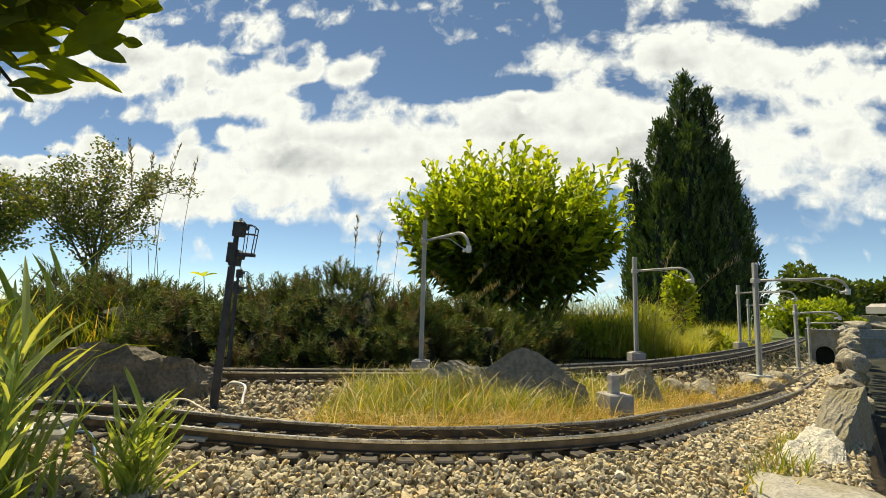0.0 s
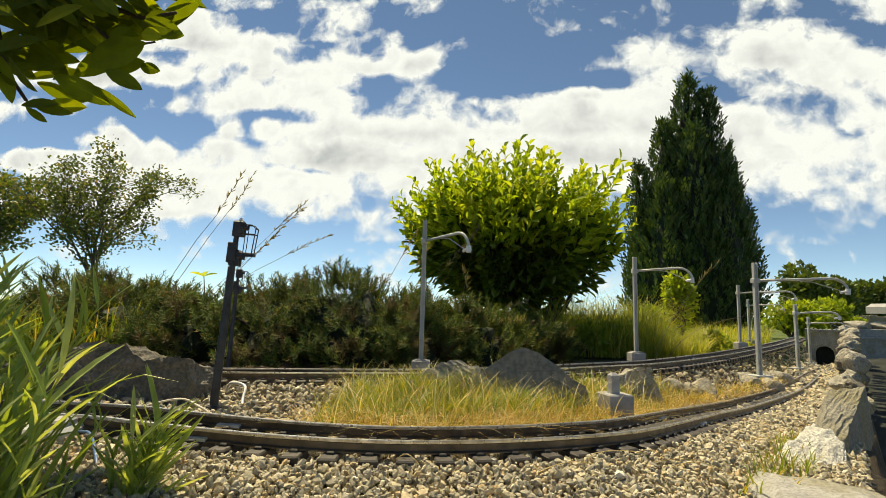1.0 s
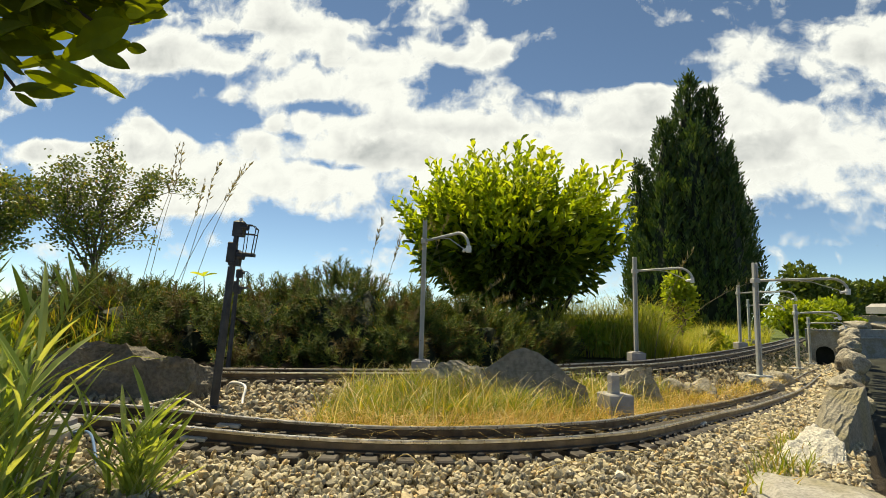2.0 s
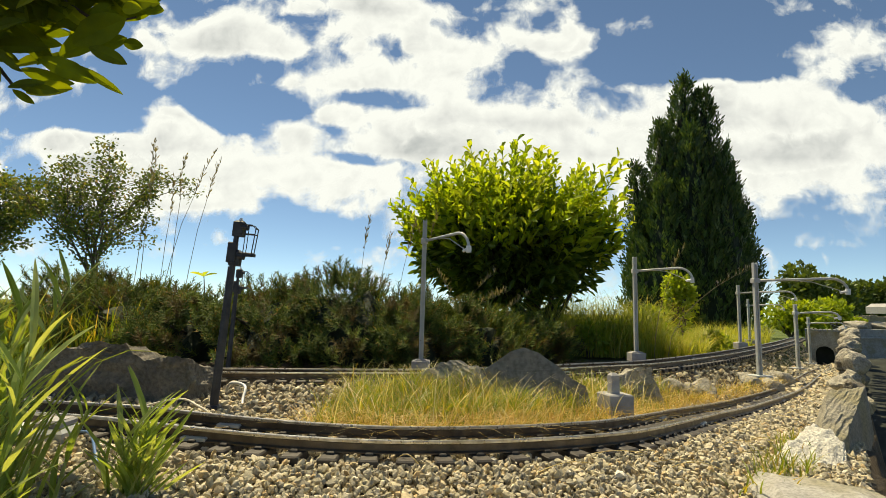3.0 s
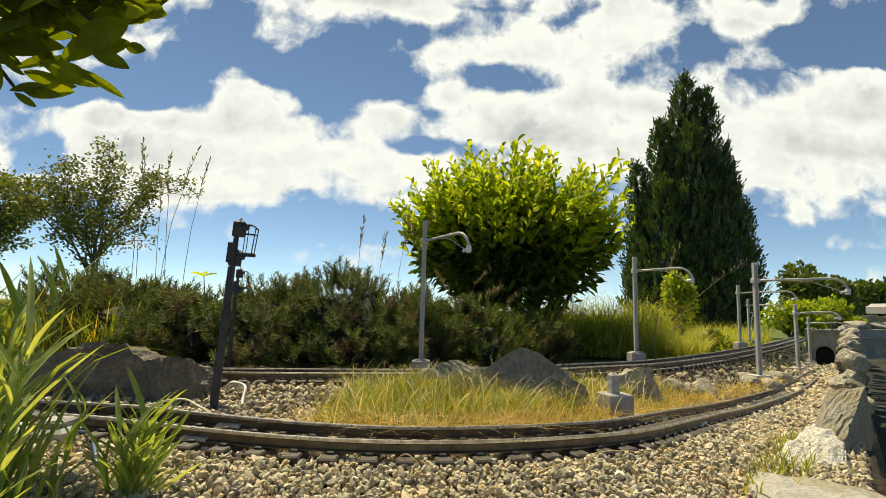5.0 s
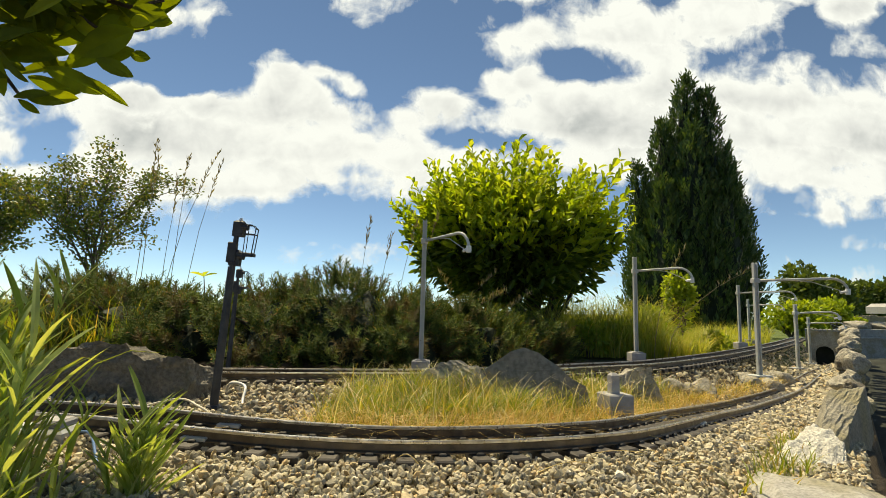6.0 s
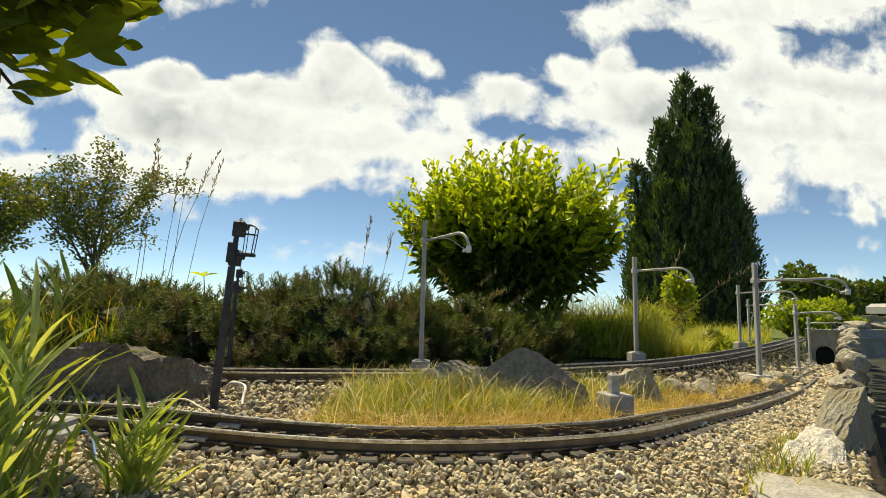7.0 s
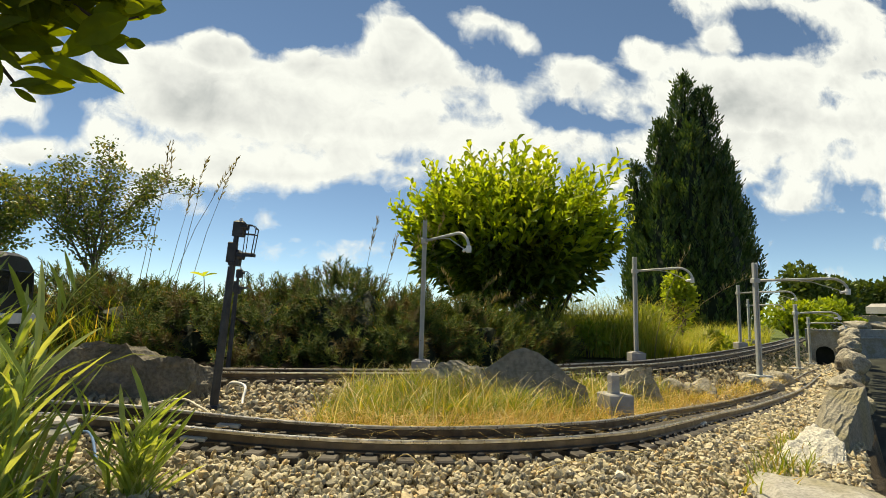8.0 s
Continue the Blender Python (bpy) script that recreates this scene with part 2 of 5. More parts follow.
M_WEED = leaf_mat("weed_leaf", ((0.0, (0.20, 0.29, 0.06)), (0.6, (0.30, 0.40, 0.10)), (1.0, (0.48, 0.54, 0.24))), 0.4, 0.38, by_object=True)
M_MEADOW = leaf_mat("meadow_blade", ((0.0, (0.11, 0.18, 0.02)), (0.55, (0.23, 0.29, 0.03)), (0.8, (0.36, 0.33, 0.06)), (1.0, (0.56, 0.40, 0.10))), 0.45)
M_STRAW = leaf_mat("dry_straw", ((0.0, (0.36, 0.23, 0.06)), (0.6, (0.58, 0.42, 0.14)), (1.0, (0.80, 0.67, 0.36))), 0.4)
M_TALL = leaf_mat("tall_grass", ((0.0, (0.24, 0.29, 0.05)), (0.7, (0.38, 0.41, 0.08)), (1.0, (0.54, 0.47, 0.17))), 0.55)
M_STALK = leaf_mat("seed_stalk", ((0.0, (0.16, 0.14, 0.09)), (1.0, (0.30, 0.26, 0.17))), 0.3)
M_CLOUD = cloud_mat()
M_STALKPALE = leaf_mat("pale_stem", ((0.0, (0.50, 0.40, 0.20)), (1.0, (0.75, 0.68, 0.45))), 0.3)
M_BLUE = plain("blue_plastic", (0.05, 0.12, 0.28), (0.09, 0.18, 0.36), 60, 0.4)
M_TAN = plain("tan_board", (0.22, 0.18, 0.13), (0.34, 0.29, 0.22), 30, 0.85)
M_STRAWPALE = plain("pale_sheath", (0.5, 0.46, 0.36), (0.7, 0.66, 0.55), 60, 0.6)
M_LINER = plain("pond_liner", (0.016, 0.018, 0.016), (0.05, 0.055, 0.045), 9, 0.95, spec=0.1, bump=0.15)



# ---- mesh helpers ----
class Mesh:
    """Collects vertices and faces, then makes one mesh."""

    def __init__(self):
        self.v, self.f, self.m = [], [], []

    def add(self, verts, faces, mat=0):
        o = len(self.v)
        self.v.extend([tuple(p) for p in verts])
        self.f.extend([tuple(i + o for i in q) for q in faces])
        self.m.extend([mat] * len(faces))

    def box(self, m, sx, sy, sz, bevel=0.0, mat=0):
        """A box on its base at m, with chamfered upper edges."""
        b = bevel
        x, y = sx / 2, sy / 2
        rings = [(x, y, 0), (x, y, sz - b), (x - b, y - b, sz)] if b else [(x, y, 0), (x, y, sz)]
        v = [m @ Vector((sa * a, sb * c, z)) for a, c, z in rings for sa, sb in ((-1, -1), (1, -1), (1, 1), (-1, 1))]
        fs = [(3, 2, 1, 0)]
        for k in range(len(rings) - 1):
            fs += [(4 * k + i, 4 * k + (i + 1) % 4, 4 * k + 4 + (i + 1) % 4, 4 * k + 4 + i) for i in range(4)]
        k = 4 * (len(rings) - 1)
        fs.append((k, k + 1, k + 2, k + 3))
        self.add(v, fs, mat)

    def tube(self, pts, radii, n=6, mat=0):
        """A round bar through pts."""
        pts = [Vector(p) for p in pts]
        if isinstance(radii, (int, float)):
            radii = [radii] * len(pts)
        v, fs = [], []
        side = None
        for i, (p, r) in enumerate(zip(pts, radii)):
            d = (pts[min(i + 1, len(pts) - 1)] - pts[max(i - 1, 0)]).normalized()
            if side is None:
                side = d.orthogonal().normalized()
            side = (side - d * side.dot(d)).normalized()
            up = d.cross(side)
            v += [p + (side * math.cos(a) + up * math.sin(a)) * r for a in (2 * math.pi * k / n for k in range(n))]
        for i in range(len(pts) - 1):
            fs += [(i * n + k, i * n + (k + 1) % n, (i + 1) * n + (k + 1) % n, (i + 1) * n + k) for k in range(n)]
        fs += [tuple(range(n - 1, -1, -1)), tuple(range((len(pts) - 1) * n, len(pts) * n))]
        self.add(v, fs, mat)

    def strip(self, pts, widths, side, fold=0.0, mat=0):
        """A tapered blade along pts, folded along its midrib."""
        side = Vector(side)
        v, fs = [], []
        pts = [Vector(p) for p in pts]
        for i, (p, w) in enumerate(zip(pts, widths)):
            d = pts[min(i + 1, len(pts) - 1)] - pts[max(i - 1, 0)]
            lift = d.cross(side).normalized() * w * fold
            v += [p - side * w / 2 + lift, p, p + side * w / 2 + lift]
        for i in range(len(pts) - 1):
            a = 3 * i
            fs += [(a, a + 1, a + 4, a + 3), (a + 1, a + 2, a + 5, a + 4)]
        self.add(v, fs, mat)

    def make(self, name, smooth=False):
        me = bpy.data.meshes.new(name)
        me.from_pydata(self.v, [], self.f)
        if any(self.m):
            me.polygons.foreach_set("material_index", self.m)
        if smooth:
            me.polygons.foreach_set("use_smooth", [True] * len(me.polygons))
        me.update()
        return me


def part(name, mesh, material, parent=None, label="", m=None, smooth=False):
    """Links a Mesh (or mesh data) as one object, under a thing or part."""
    me = mesh.make(name, smooth) if isinstance(mesh, Mesh) else mesh
    if not me.materials:
        for k in material if isinstance(material, (list, tuple)) else [material]:
            me.materials.append(k)
    ob = new(name, me)
    if parent is not None:
        ob.parent = parent
    if m is not None:
        ob.matrix_basis = m
    return tagged(ob, label)


def empty(name, m, label, category, group="", kind=""):
    ob = new(name)
    ob.matrix_basis = m
    return tagged(ob, label, category, group, kind)


def rnd(a, b):
    return random.uniform(a, b)


# ---- the lie of the land ----
def spline(ctrl, step):
    """Points every step metres along a smooth curve through ctrl."""
    c = [Vector(p) for p in ctrl]
    c = [c[0] * 2 - c[1]] + c + [c[-1] * 2 - c[-2]]
    fine = []
    for i in range(1, len(c) - 2):
        p0, p1, p2, p3 = c[i - 1:i + 3]
        for k in range(40):
            t = k / 40
            fine.append(0.5 * ((2 * p1) + (p2 - p0) * t + (2 * p0 - 5 * p1 + 4 * p2 - p3) * t * t + (3 * p1 - p0 - 3 * p2 + p3) * t ** 3))
    fine.append(c[-2])
    pts, need = [fine[0]], step
    for a, b in zip(fine, fine[1:]):
        d = (b - a).length
        while need <= d:
            pts.append(a.lerp(b, need / d))
            need += step
        need -= d
    return pts


NEAR = spline([(-0.95, 0.53, .027), (-0.6, 0.495, .027), (-0.315, 0.470, .026), (-0.233, 0.456, .024), (-0.13, 0.440, .021), (-0.036, 0.439, .019),
               (0.061, 0.458, .018), (0.169, 0.517, .013), (0.256, 0.612, .003), (0.377, 0.757, -.012), (0.581, 0.985, -.033),
               (0.929, 1.374, -.055), (1.48, 2.053, -.085), (2.0, 2.70, -.115), (2.5, 3.5, -.13)], 0.0273)
BACK = spline([(-2.9, 1.0, .023), (-1.6, 0.84, .023), (-0.9, 0.782, .023), (-0.568, 0.772, .023), (-0.285, 0.799, .023), (-0.035, 0.848, .023), (0.121, 0.917, .023),
               (0.304, 1.029, .023), (0.456, 1.126, .023), (0.707, 1.373, .022), (1.028, 1.736, .02), (1.545, 2.346, .018), (2.3, 3.3, .015)], 0.0273)
NEAR_XYZ, BACK_XYZ = np.array(NEAR), np.array(BACK)
RAIL_TOP = 0.019


def track_gap(x, y, line):
    """Distance to a track's centre line, and the height of its rails there."""
    d = np.hypot(line[:, 0] - x, line[:, 1] - y)
    i = int(d.argmin())
    return float(d[i]), float(line[i, 2])


def beyond_wall(x, y):
    return x - (0.80 * y + 0.025)


def land(x, y):
    """Height of the ground."""
    if abs(x) > 8 or y > 12 or y < -4:
        return -0.03 + 0.05 * noise.noise((x * 0.05, y * 0.05, 0))
    dn, zn = track_gap(x, y, NEAR_XYZ)
    db, zb = track_gap(x, y, BACK_XYZ)
    w = dn * dn / (dn * dn + db * db + 1e-6)
    z = (zn * (1 - w) + zb * w) - RAIL_TOP - 0.004
    if min(dn, db) > 1.2:
        z -= 0.02 * min(1.0, min(dn, db) - 1.2)
    z += 0.006 * noise.noise((x * 9, y * 9, 0)) * min(1.0, max(0.0, min(dn, db) - 0.05) * 20)
    b = beyond_wall(x, y)
    if b > 0 and y < 5:
        z -= min(1.0, b / 0.05) * 0.24
    return z


def build_ground():
    near_x = list(np.arange(-1.6, 2.6, 0.03))
    near_y = list(np.arange(-0.6, 3.2, 0.03))
    grow = [0.06 * 1.35 ** k for k in range(1, 37)]
    xs = [near_x[0] - g for g in reversed(grow)] + near_x + [near_x[-1] + g for g in grow]
    ys = [near_y[0] - g for g in reversed(grow)] + near_y + [near_y[-1] + g for g in grow]
    me = Mesh()
    me.v = [(x, y, land(x, y)) for y in ys for x in xs]
    w = len(xs)
    me.f = [(j * w + i, j * w + i + 1, (j + 1) * w + i + 1, (j + 1) * w + i) for j in range(len(ys) - 1) for i in range(w - 1)]
    me.m = [0] * len(me.f)
    tagged(part("ground", me, M_GROUND, smooth=True), "bare soil with straw and weeds around the garden railway", "ground", kind="structure")


# ---- railway ----
def build_track(name, line, label):
    track = empty(name, Matrix(), label, "railway track", "garden railway tracks")
    sleepers = []
    for var in range(3):
        me = Mesh()
        random.seed(40 + var)
        me.box(Matrix(), 0.0145, 0.086, 0.0085, 0.0012)
        for s in (-1, 1):
            for o in (-0.0062, 0.0062):
                me.box(pose(0, s * 0.0240 + o, 0.0085), 0.006, 0.0034, 0.0022, 0.0007)
        data = me.make("sleeper")
        data.materials.append(M_SLEEPER)
        sleepers.append(data)
    dirs = []
    for i, p in enumerate(line):
        d = (line[min(i + 1, len(line) - 1)] - line[max(i - 1, 0)]).normalized()
        dirs.append(d)
        m = Matrix.Translation(p - Vector((0, 0, RAIL_TOP))) @ pose(0, 0, 0, 0, 0, math.degrees(math.atan2(d.y, d.x)) + rnd(-1.5, 1.5))
        part("sleeper", sleepers[i % 3], M_SLEEPER, track, m=m)
    prof = [(-0.0042, 0.0), (0.0042, 0.0), (0.0042, 0.0010), (0.0011, 0.0018), (0.0011, 0.0066), (0.0019, 0.0074), (0.0019, 0.0093), (0.0014, 0.0098),
            (-0.0014, 0.0098), (-0.0019, 0.0093), (-0.0019, 0.0074), (-0.0011, 0.0066), (-0.0011, 0.0018), (-0.0042, 0.0010)]
    n = len(prof)
    for s in (-1, 1):
        me = Mesh()
        for p, d in zip(line, dirs):
            side = Vector((-d.y, d.x, 0)).normalized()
            base = p - Vector((0, 0, 0.0098)) + side * s * 0.0243
            me.v += [tuple(base + side * a + Vector((0, 0, b))) for a, b in prof]
        for i in range(len(line) - 1):
            for k in range(n):
                me.f.append((i * n + k, i * n + (k + 1) % n, (i + 1) * n + (k + 1) % n, (i + 1) * n + k))
                me.m.append(1 if k in (5, 6, 7, 8, 9) else 0)
        me.f += [tuple(range(n - 1, -1, -1)), tuple(range((len(line) - 1) * n, len(line) * n))]
        me.m += [0, 0]
        rail = part("rail", me, [M_RAIL, M_RAILHEAD], track, "weathered brass rail with a worn bright head")
        for i in range(6, len(line) - 1, 22):
            joints = Mesh()
            d, p = dirs[i], line[i]
            side = Vector((-d.y, d.x, 0)).normalized()
            m = Matrix.Translation(p + side * s * 0.0243 - Vector((0, 0, 0.0100))) @ pose(0, 0, 0, 0, 0, math.degrees(math.atan2(d.y, d.x)))
            joints.box(m, 0.022, 0.0095, 0.0032, 0.0008)
            part("rail_joiner", joints, M_STEEL, rail)
    return track


def build_gravel():
    """Crushed stone round both tracks, as one heap of small angular stones."""
    random.seed(5)
    phi = (1 + 5 ** 0.5) / 2
    ico = np.array([(-1, phi, 0), (1, phi, 0), (-1, -phi, 0), (1, -phi, 0), (0, -1, phi), (0, 1, phi), (0, -1, -phi), (0, 1, -phi),
                    (phi, 0, -1), (phi, 0, 1), (-phi, 0, -1), (-phi, 0, 1)]) / 1.9
    tri = np.array([(0, 11, 5), (0, 5, 1), (0, 1, 7), (0, 7, 10), (0, 10, 11), (1, 5, 9), (5, 11, 4), (11, 10, 2), (10, 7, 6), (7, 1, 8),
                    (3, 9, 4), (3, 4, 2), (3, 2, 6), (3, 6, 8), (3, 8, 9), (4, 9, 5), (2, 4, 11), (6, 2, 10), (8, 6, 7), (9, 8, 1)])
    rng = np.random.default_rng(7)

    def heap(name, label, spots):
        vs, fs = [], []
        for k, (x, y, z, r) in enumerate(spots):
            v = ico * (1 + rng.uniform(-0.42, 0.40, (12, 1))) * rng.uniform(0.5, 1.25, 3) * r
            e = Euler(rng.uniform(0, 6.28, 3)).to_matrix()
            vs.append(v @ np.array(e).T + (x, y, z))
            fs.append(tri + 12 * k)
        me = bpy.data.meshes.new(name)
        me.from_pydata(np.concatenate(vs).tolist(), [], np.concatenate(fs).tolist())
        tagged(part(name, me, M_GRAVEL), label, "gravel", kind="stuff")

    spots = []
    y = 0.20
    while y < 2.9:
        step = 0.0035 if y < 0.52 else (0.0048 if y < 0.8 else (0.0075 if y < 1.3 else 0.014))
        x = -0.75
        while x < 2.3:
            x += step
            px, py = x + rnd(-0.5, 0.5) * step, y + rnd(-0.5, 0.5) * step
            if abs(px) > 0.95 * py + 0.1:
                continue
            dn, zn = track_gap(px, py, NEAR_XYZ)
            i = int(np.hypot(NEAR_XYZ[:, 0] - px, NEAR_XYZ[:, 1] - py).argmin())
            inner = (Vector(NEAR[min(i + 1, len(NEAR) - 1)]) - Vector(NEAR[i])).xy.orthogonal().dot(Vector((px, py)) - NEAR[i].xy) > 0
            keep = 0.3 if inner and dn > 0.10 and px <= -0.12 else 1.0
            reach = 0.5 if not inner else (0.062 + 0.02 * noise.noise((px * 12, py * 12, 3)) if px > -0.12 else 0.30)
            if not inner and beyond_wall(px, py) > -0.02:
                continue
            if dn > reach or random.random() > keep:
                continue
            r = step * rnd(0.40, 0.95) * (1.3 if random.random() < 0.06 else 1)
            top = 0.0015 if dn < 0.017 else (-0.002 if dn < 0.03 else (0.0018 if dn < 0.045 else 0.0032 - 0.03 * min(0.06, dn - 0.045)))
            spots.append((px, py, land(px, py) + 0.004 + top + rnd(-0.003, 0.0035), r))
            if dn > 0.05 and y < 0.6 and random.random() < 0.5:
                spots.append((px + rnd(-1, 1) * step, py + rnd(-1, 1) * step, land(px, py) + 0.001 + rnd(-0.002, 0.003), r * rnd(0.5, 1)))
        y += step
    heap("ballast", "loose grey and tan crushed stone ballast", spots)
    spots = []
    for _ in range(9000):
        i = random.randrange(20, len(BACK) - 2)
        p = BACK[i]
        a, d = rnd(0, 6.28), rnd(0, 0.10) if p.x < 0.4 else rnd(0, 0.17)
        x, y = p.x + math.cos(a) * d, p.y + math.sin(a) * d
        if y > p.y + 0.07 or abs(x) > 0.95 * y + 0.1:
            continue
        dd = track_gap(x, y, BACK_XYZ)[0]
        spots.append((x, y, land(x, y) + (0.0 if dd < 0.045 else 0.004) + rnd(-0.002, 0.002), rnd(0.0025, 0.0062)))
    heap("ballast_bed", "fine grey ballast under the back track", spots)


def build_mast(x, y, base, top, arm, hx, hy, hz, block=True, lean=0.0, name_label="grey catenary mast with a curved bracket arm"):
    """A catenary mast: column of H section on a block, with a bracket arm that hooks down at (hx, hy, hz)."""
    mast = empty("catenary_mast", pose(x, y, base, 0, lean, 0), name_label, "catenary mast", "catenary masts along the tracks")
    h = top - base
    if block:
        me = Mesh()
        me.box(Matrix(), 0.034, 0.034, 0.021, 0.0015)
        me.box(pose(0, 0, 0.021), 0.022, 0.022, 0.002, 0.0005)
        part("base_block", me, M_MASTBASE, mast, "square grey foot")
    else:
        me = Mesh()
        me.box(Matrix(), 0.036, 0.030, 0.003, 0.0008)
        part("base_plate", me, M_STEEL, mast)
    me = Mesh()
    for o in (-0.0034, 0.0034):
        me.box(pose(o, 0, 0), 0.0018, 0.0080, h, 0.0005)
    me.box(Matrix(), 0.0062, 0.0022, h - 0.001)
    part("column", me, M_STEEL, mast)
    a = Vector((hx - x, hy - y, 0))
    n, za, zh = a.normalized(), arm - base, hz - base
    reach, r = a.length, min(0.03, a.length * 0.32)
    lift = max(za + 0.006, zh + 0.02)
    pts = [n * 0.002 + Vector((0, 0, za)), n * (reach - r) * 0.5 + Vector((0, 0, (za + lift) / 2)), n * (reach - r) + Vector((0, 0, lift))]
    for k in range(1, 6):
        t = k / 5 * math.pi / 2
        pts.append(n * (reach - r + r * math.sin(t)) + Vector((0, 0, lift - (lift - zh - 0.006) * (1 - math.cos(t)))))
    me = Mesh()
    me.tube(pts, 0.0028, 8)
    bracket = part("bracket_arm", me, M_STEEL, mast, smooth=True)
    me = Mesh()
    me.tube([pts[-1] + Vector((0, 0, 0.004)), pts[-1] - Vector((0, 0, 0.008))], 0.0046, 8)
    me.tube([pts[-1] - Vector((0, 0, 0.001)), pts[-1] - n * 0.014 - Vector((0, 0, 0.004))], 0.003, 6)
    part("insulator", me, M_WHITE, bracket)
    me = Mesh()
    me.tube([pts[1] + Vector((0, 0, -0.002)), pts[1].lerp(pts[2], 0.5) + Vector((0, 0, -0.006)), pts[-1] - n * 0.014], 0.0009, 5)
    part("registration_wire", me, M_STEEL, bracket)
    me = Mesh()
    me.box(pose(0, 0, za - 0.005), 0.0135, 0.0125, 0.010, 0.001)
    part("clamp", me, M_STEEL, mast)
    return mast


def build_signal(x, y, base, height, lean, group):
    """A dark colour-light signal: tapered post, two heads, cage platform."""
    sig = empty("railway_signal", pose(x, y, base, 0, lean, 0), "dark metal railway signal with a caged platform", "signal", group)
    k = height / 0.22 * 0.7
    me = Mesh()
    me.tube([(0, 0, 0), (0, 0, height * 0.55), (0, 0, height * 0.97)], [0.0068 * k, 0.0058 * k, 0.0042 * k], 6)
    me.box(Matrix(), 0.019 * k, 0.019 * k, 0.012 * k, 0.002)
    part("post", me, M_SIGNAL, sig)
    for z in (0.90, 0.745):
        me = Mesh()
        me.box(pose(0.003 * k, 0, height * z), 0.017 * k, 0.012 * k, height * 0.085, 0.002)
        me.tube([(0.008 * k, -0.003, height * (z + 0.05)), (0.019 * k, -0.003, height * (z + 0.05))], [0.0042 * k, 0.005 * k], 8)
        part("signal_head", me, M_SIGNAL, sig)
    me = Mesh()
    me.box(pose(0.012 * k, 0, height * 0.80), 0.042 * k, 0.014 * k, 0.006 * k, 0.001)
    me.box(pose(-0.002 * k, -0.004 * k, height * 0.76), 0.014 * k, 0.008 * k, 0.034 * k, 0.001)
    part("platform", me, M_SIGNAL, sig)
    me = Mesh()
    zt, zb, xe = height * 0.965, height * 0.815, 0.033 * k
    for yy in (-0.006 * k, 0.006 * k):
        me.tube([(0.004, yy, zt), (xe - 0.005, yy, zt), (xe, yy, zt - 0.004), (xe - 0.002, yy, zb)], 0.0009 * k, 5)
        me.tube([(0.004, yy, (zt + zb) / 2 + 0.006), (xe, yy, (zt + zb) / 2 + 0.006)], 0.0008 * k, 5)
        me.tube([(0.017 * k, yy, zt), (0.016 * k, yy, zb)], 0.0007 * k, 5)
    me.tube([(xe, -0.006 * k, zt - 0.004), (xe, 0.006 * k, zt - 0.004)], 0.0009 * k, 5)
    part("railing", me, M_SIGNAL, sig)
    me = Mesh()
    me.tube([(0.003, 0, height * 0.95), (0.003, 0, height * 0.985), (0.003, 0, height)], [0.0035 * k, 0.0042 * k, 0.002 * k], 8)
    part("lamp_cap", me, M_WHITE, sig, "pale grey cap")
    me = Mesh()
    me.tube([(-0.0065 * k, 0.0, 0.01), (-0.0062 * k, 0, height * 0.74)], 0.0012 * k, 5)
    for i in range(16):
        me.tube([(-0.0065 * k, 0, height * (0.05 + i * 0.043)), (0.0, -0.006 * k, height * (0.05 + i * 0.043))], 0.0006 * k, 4)
    part("ladder", me, M_SIGNAL, sig)
    return sig


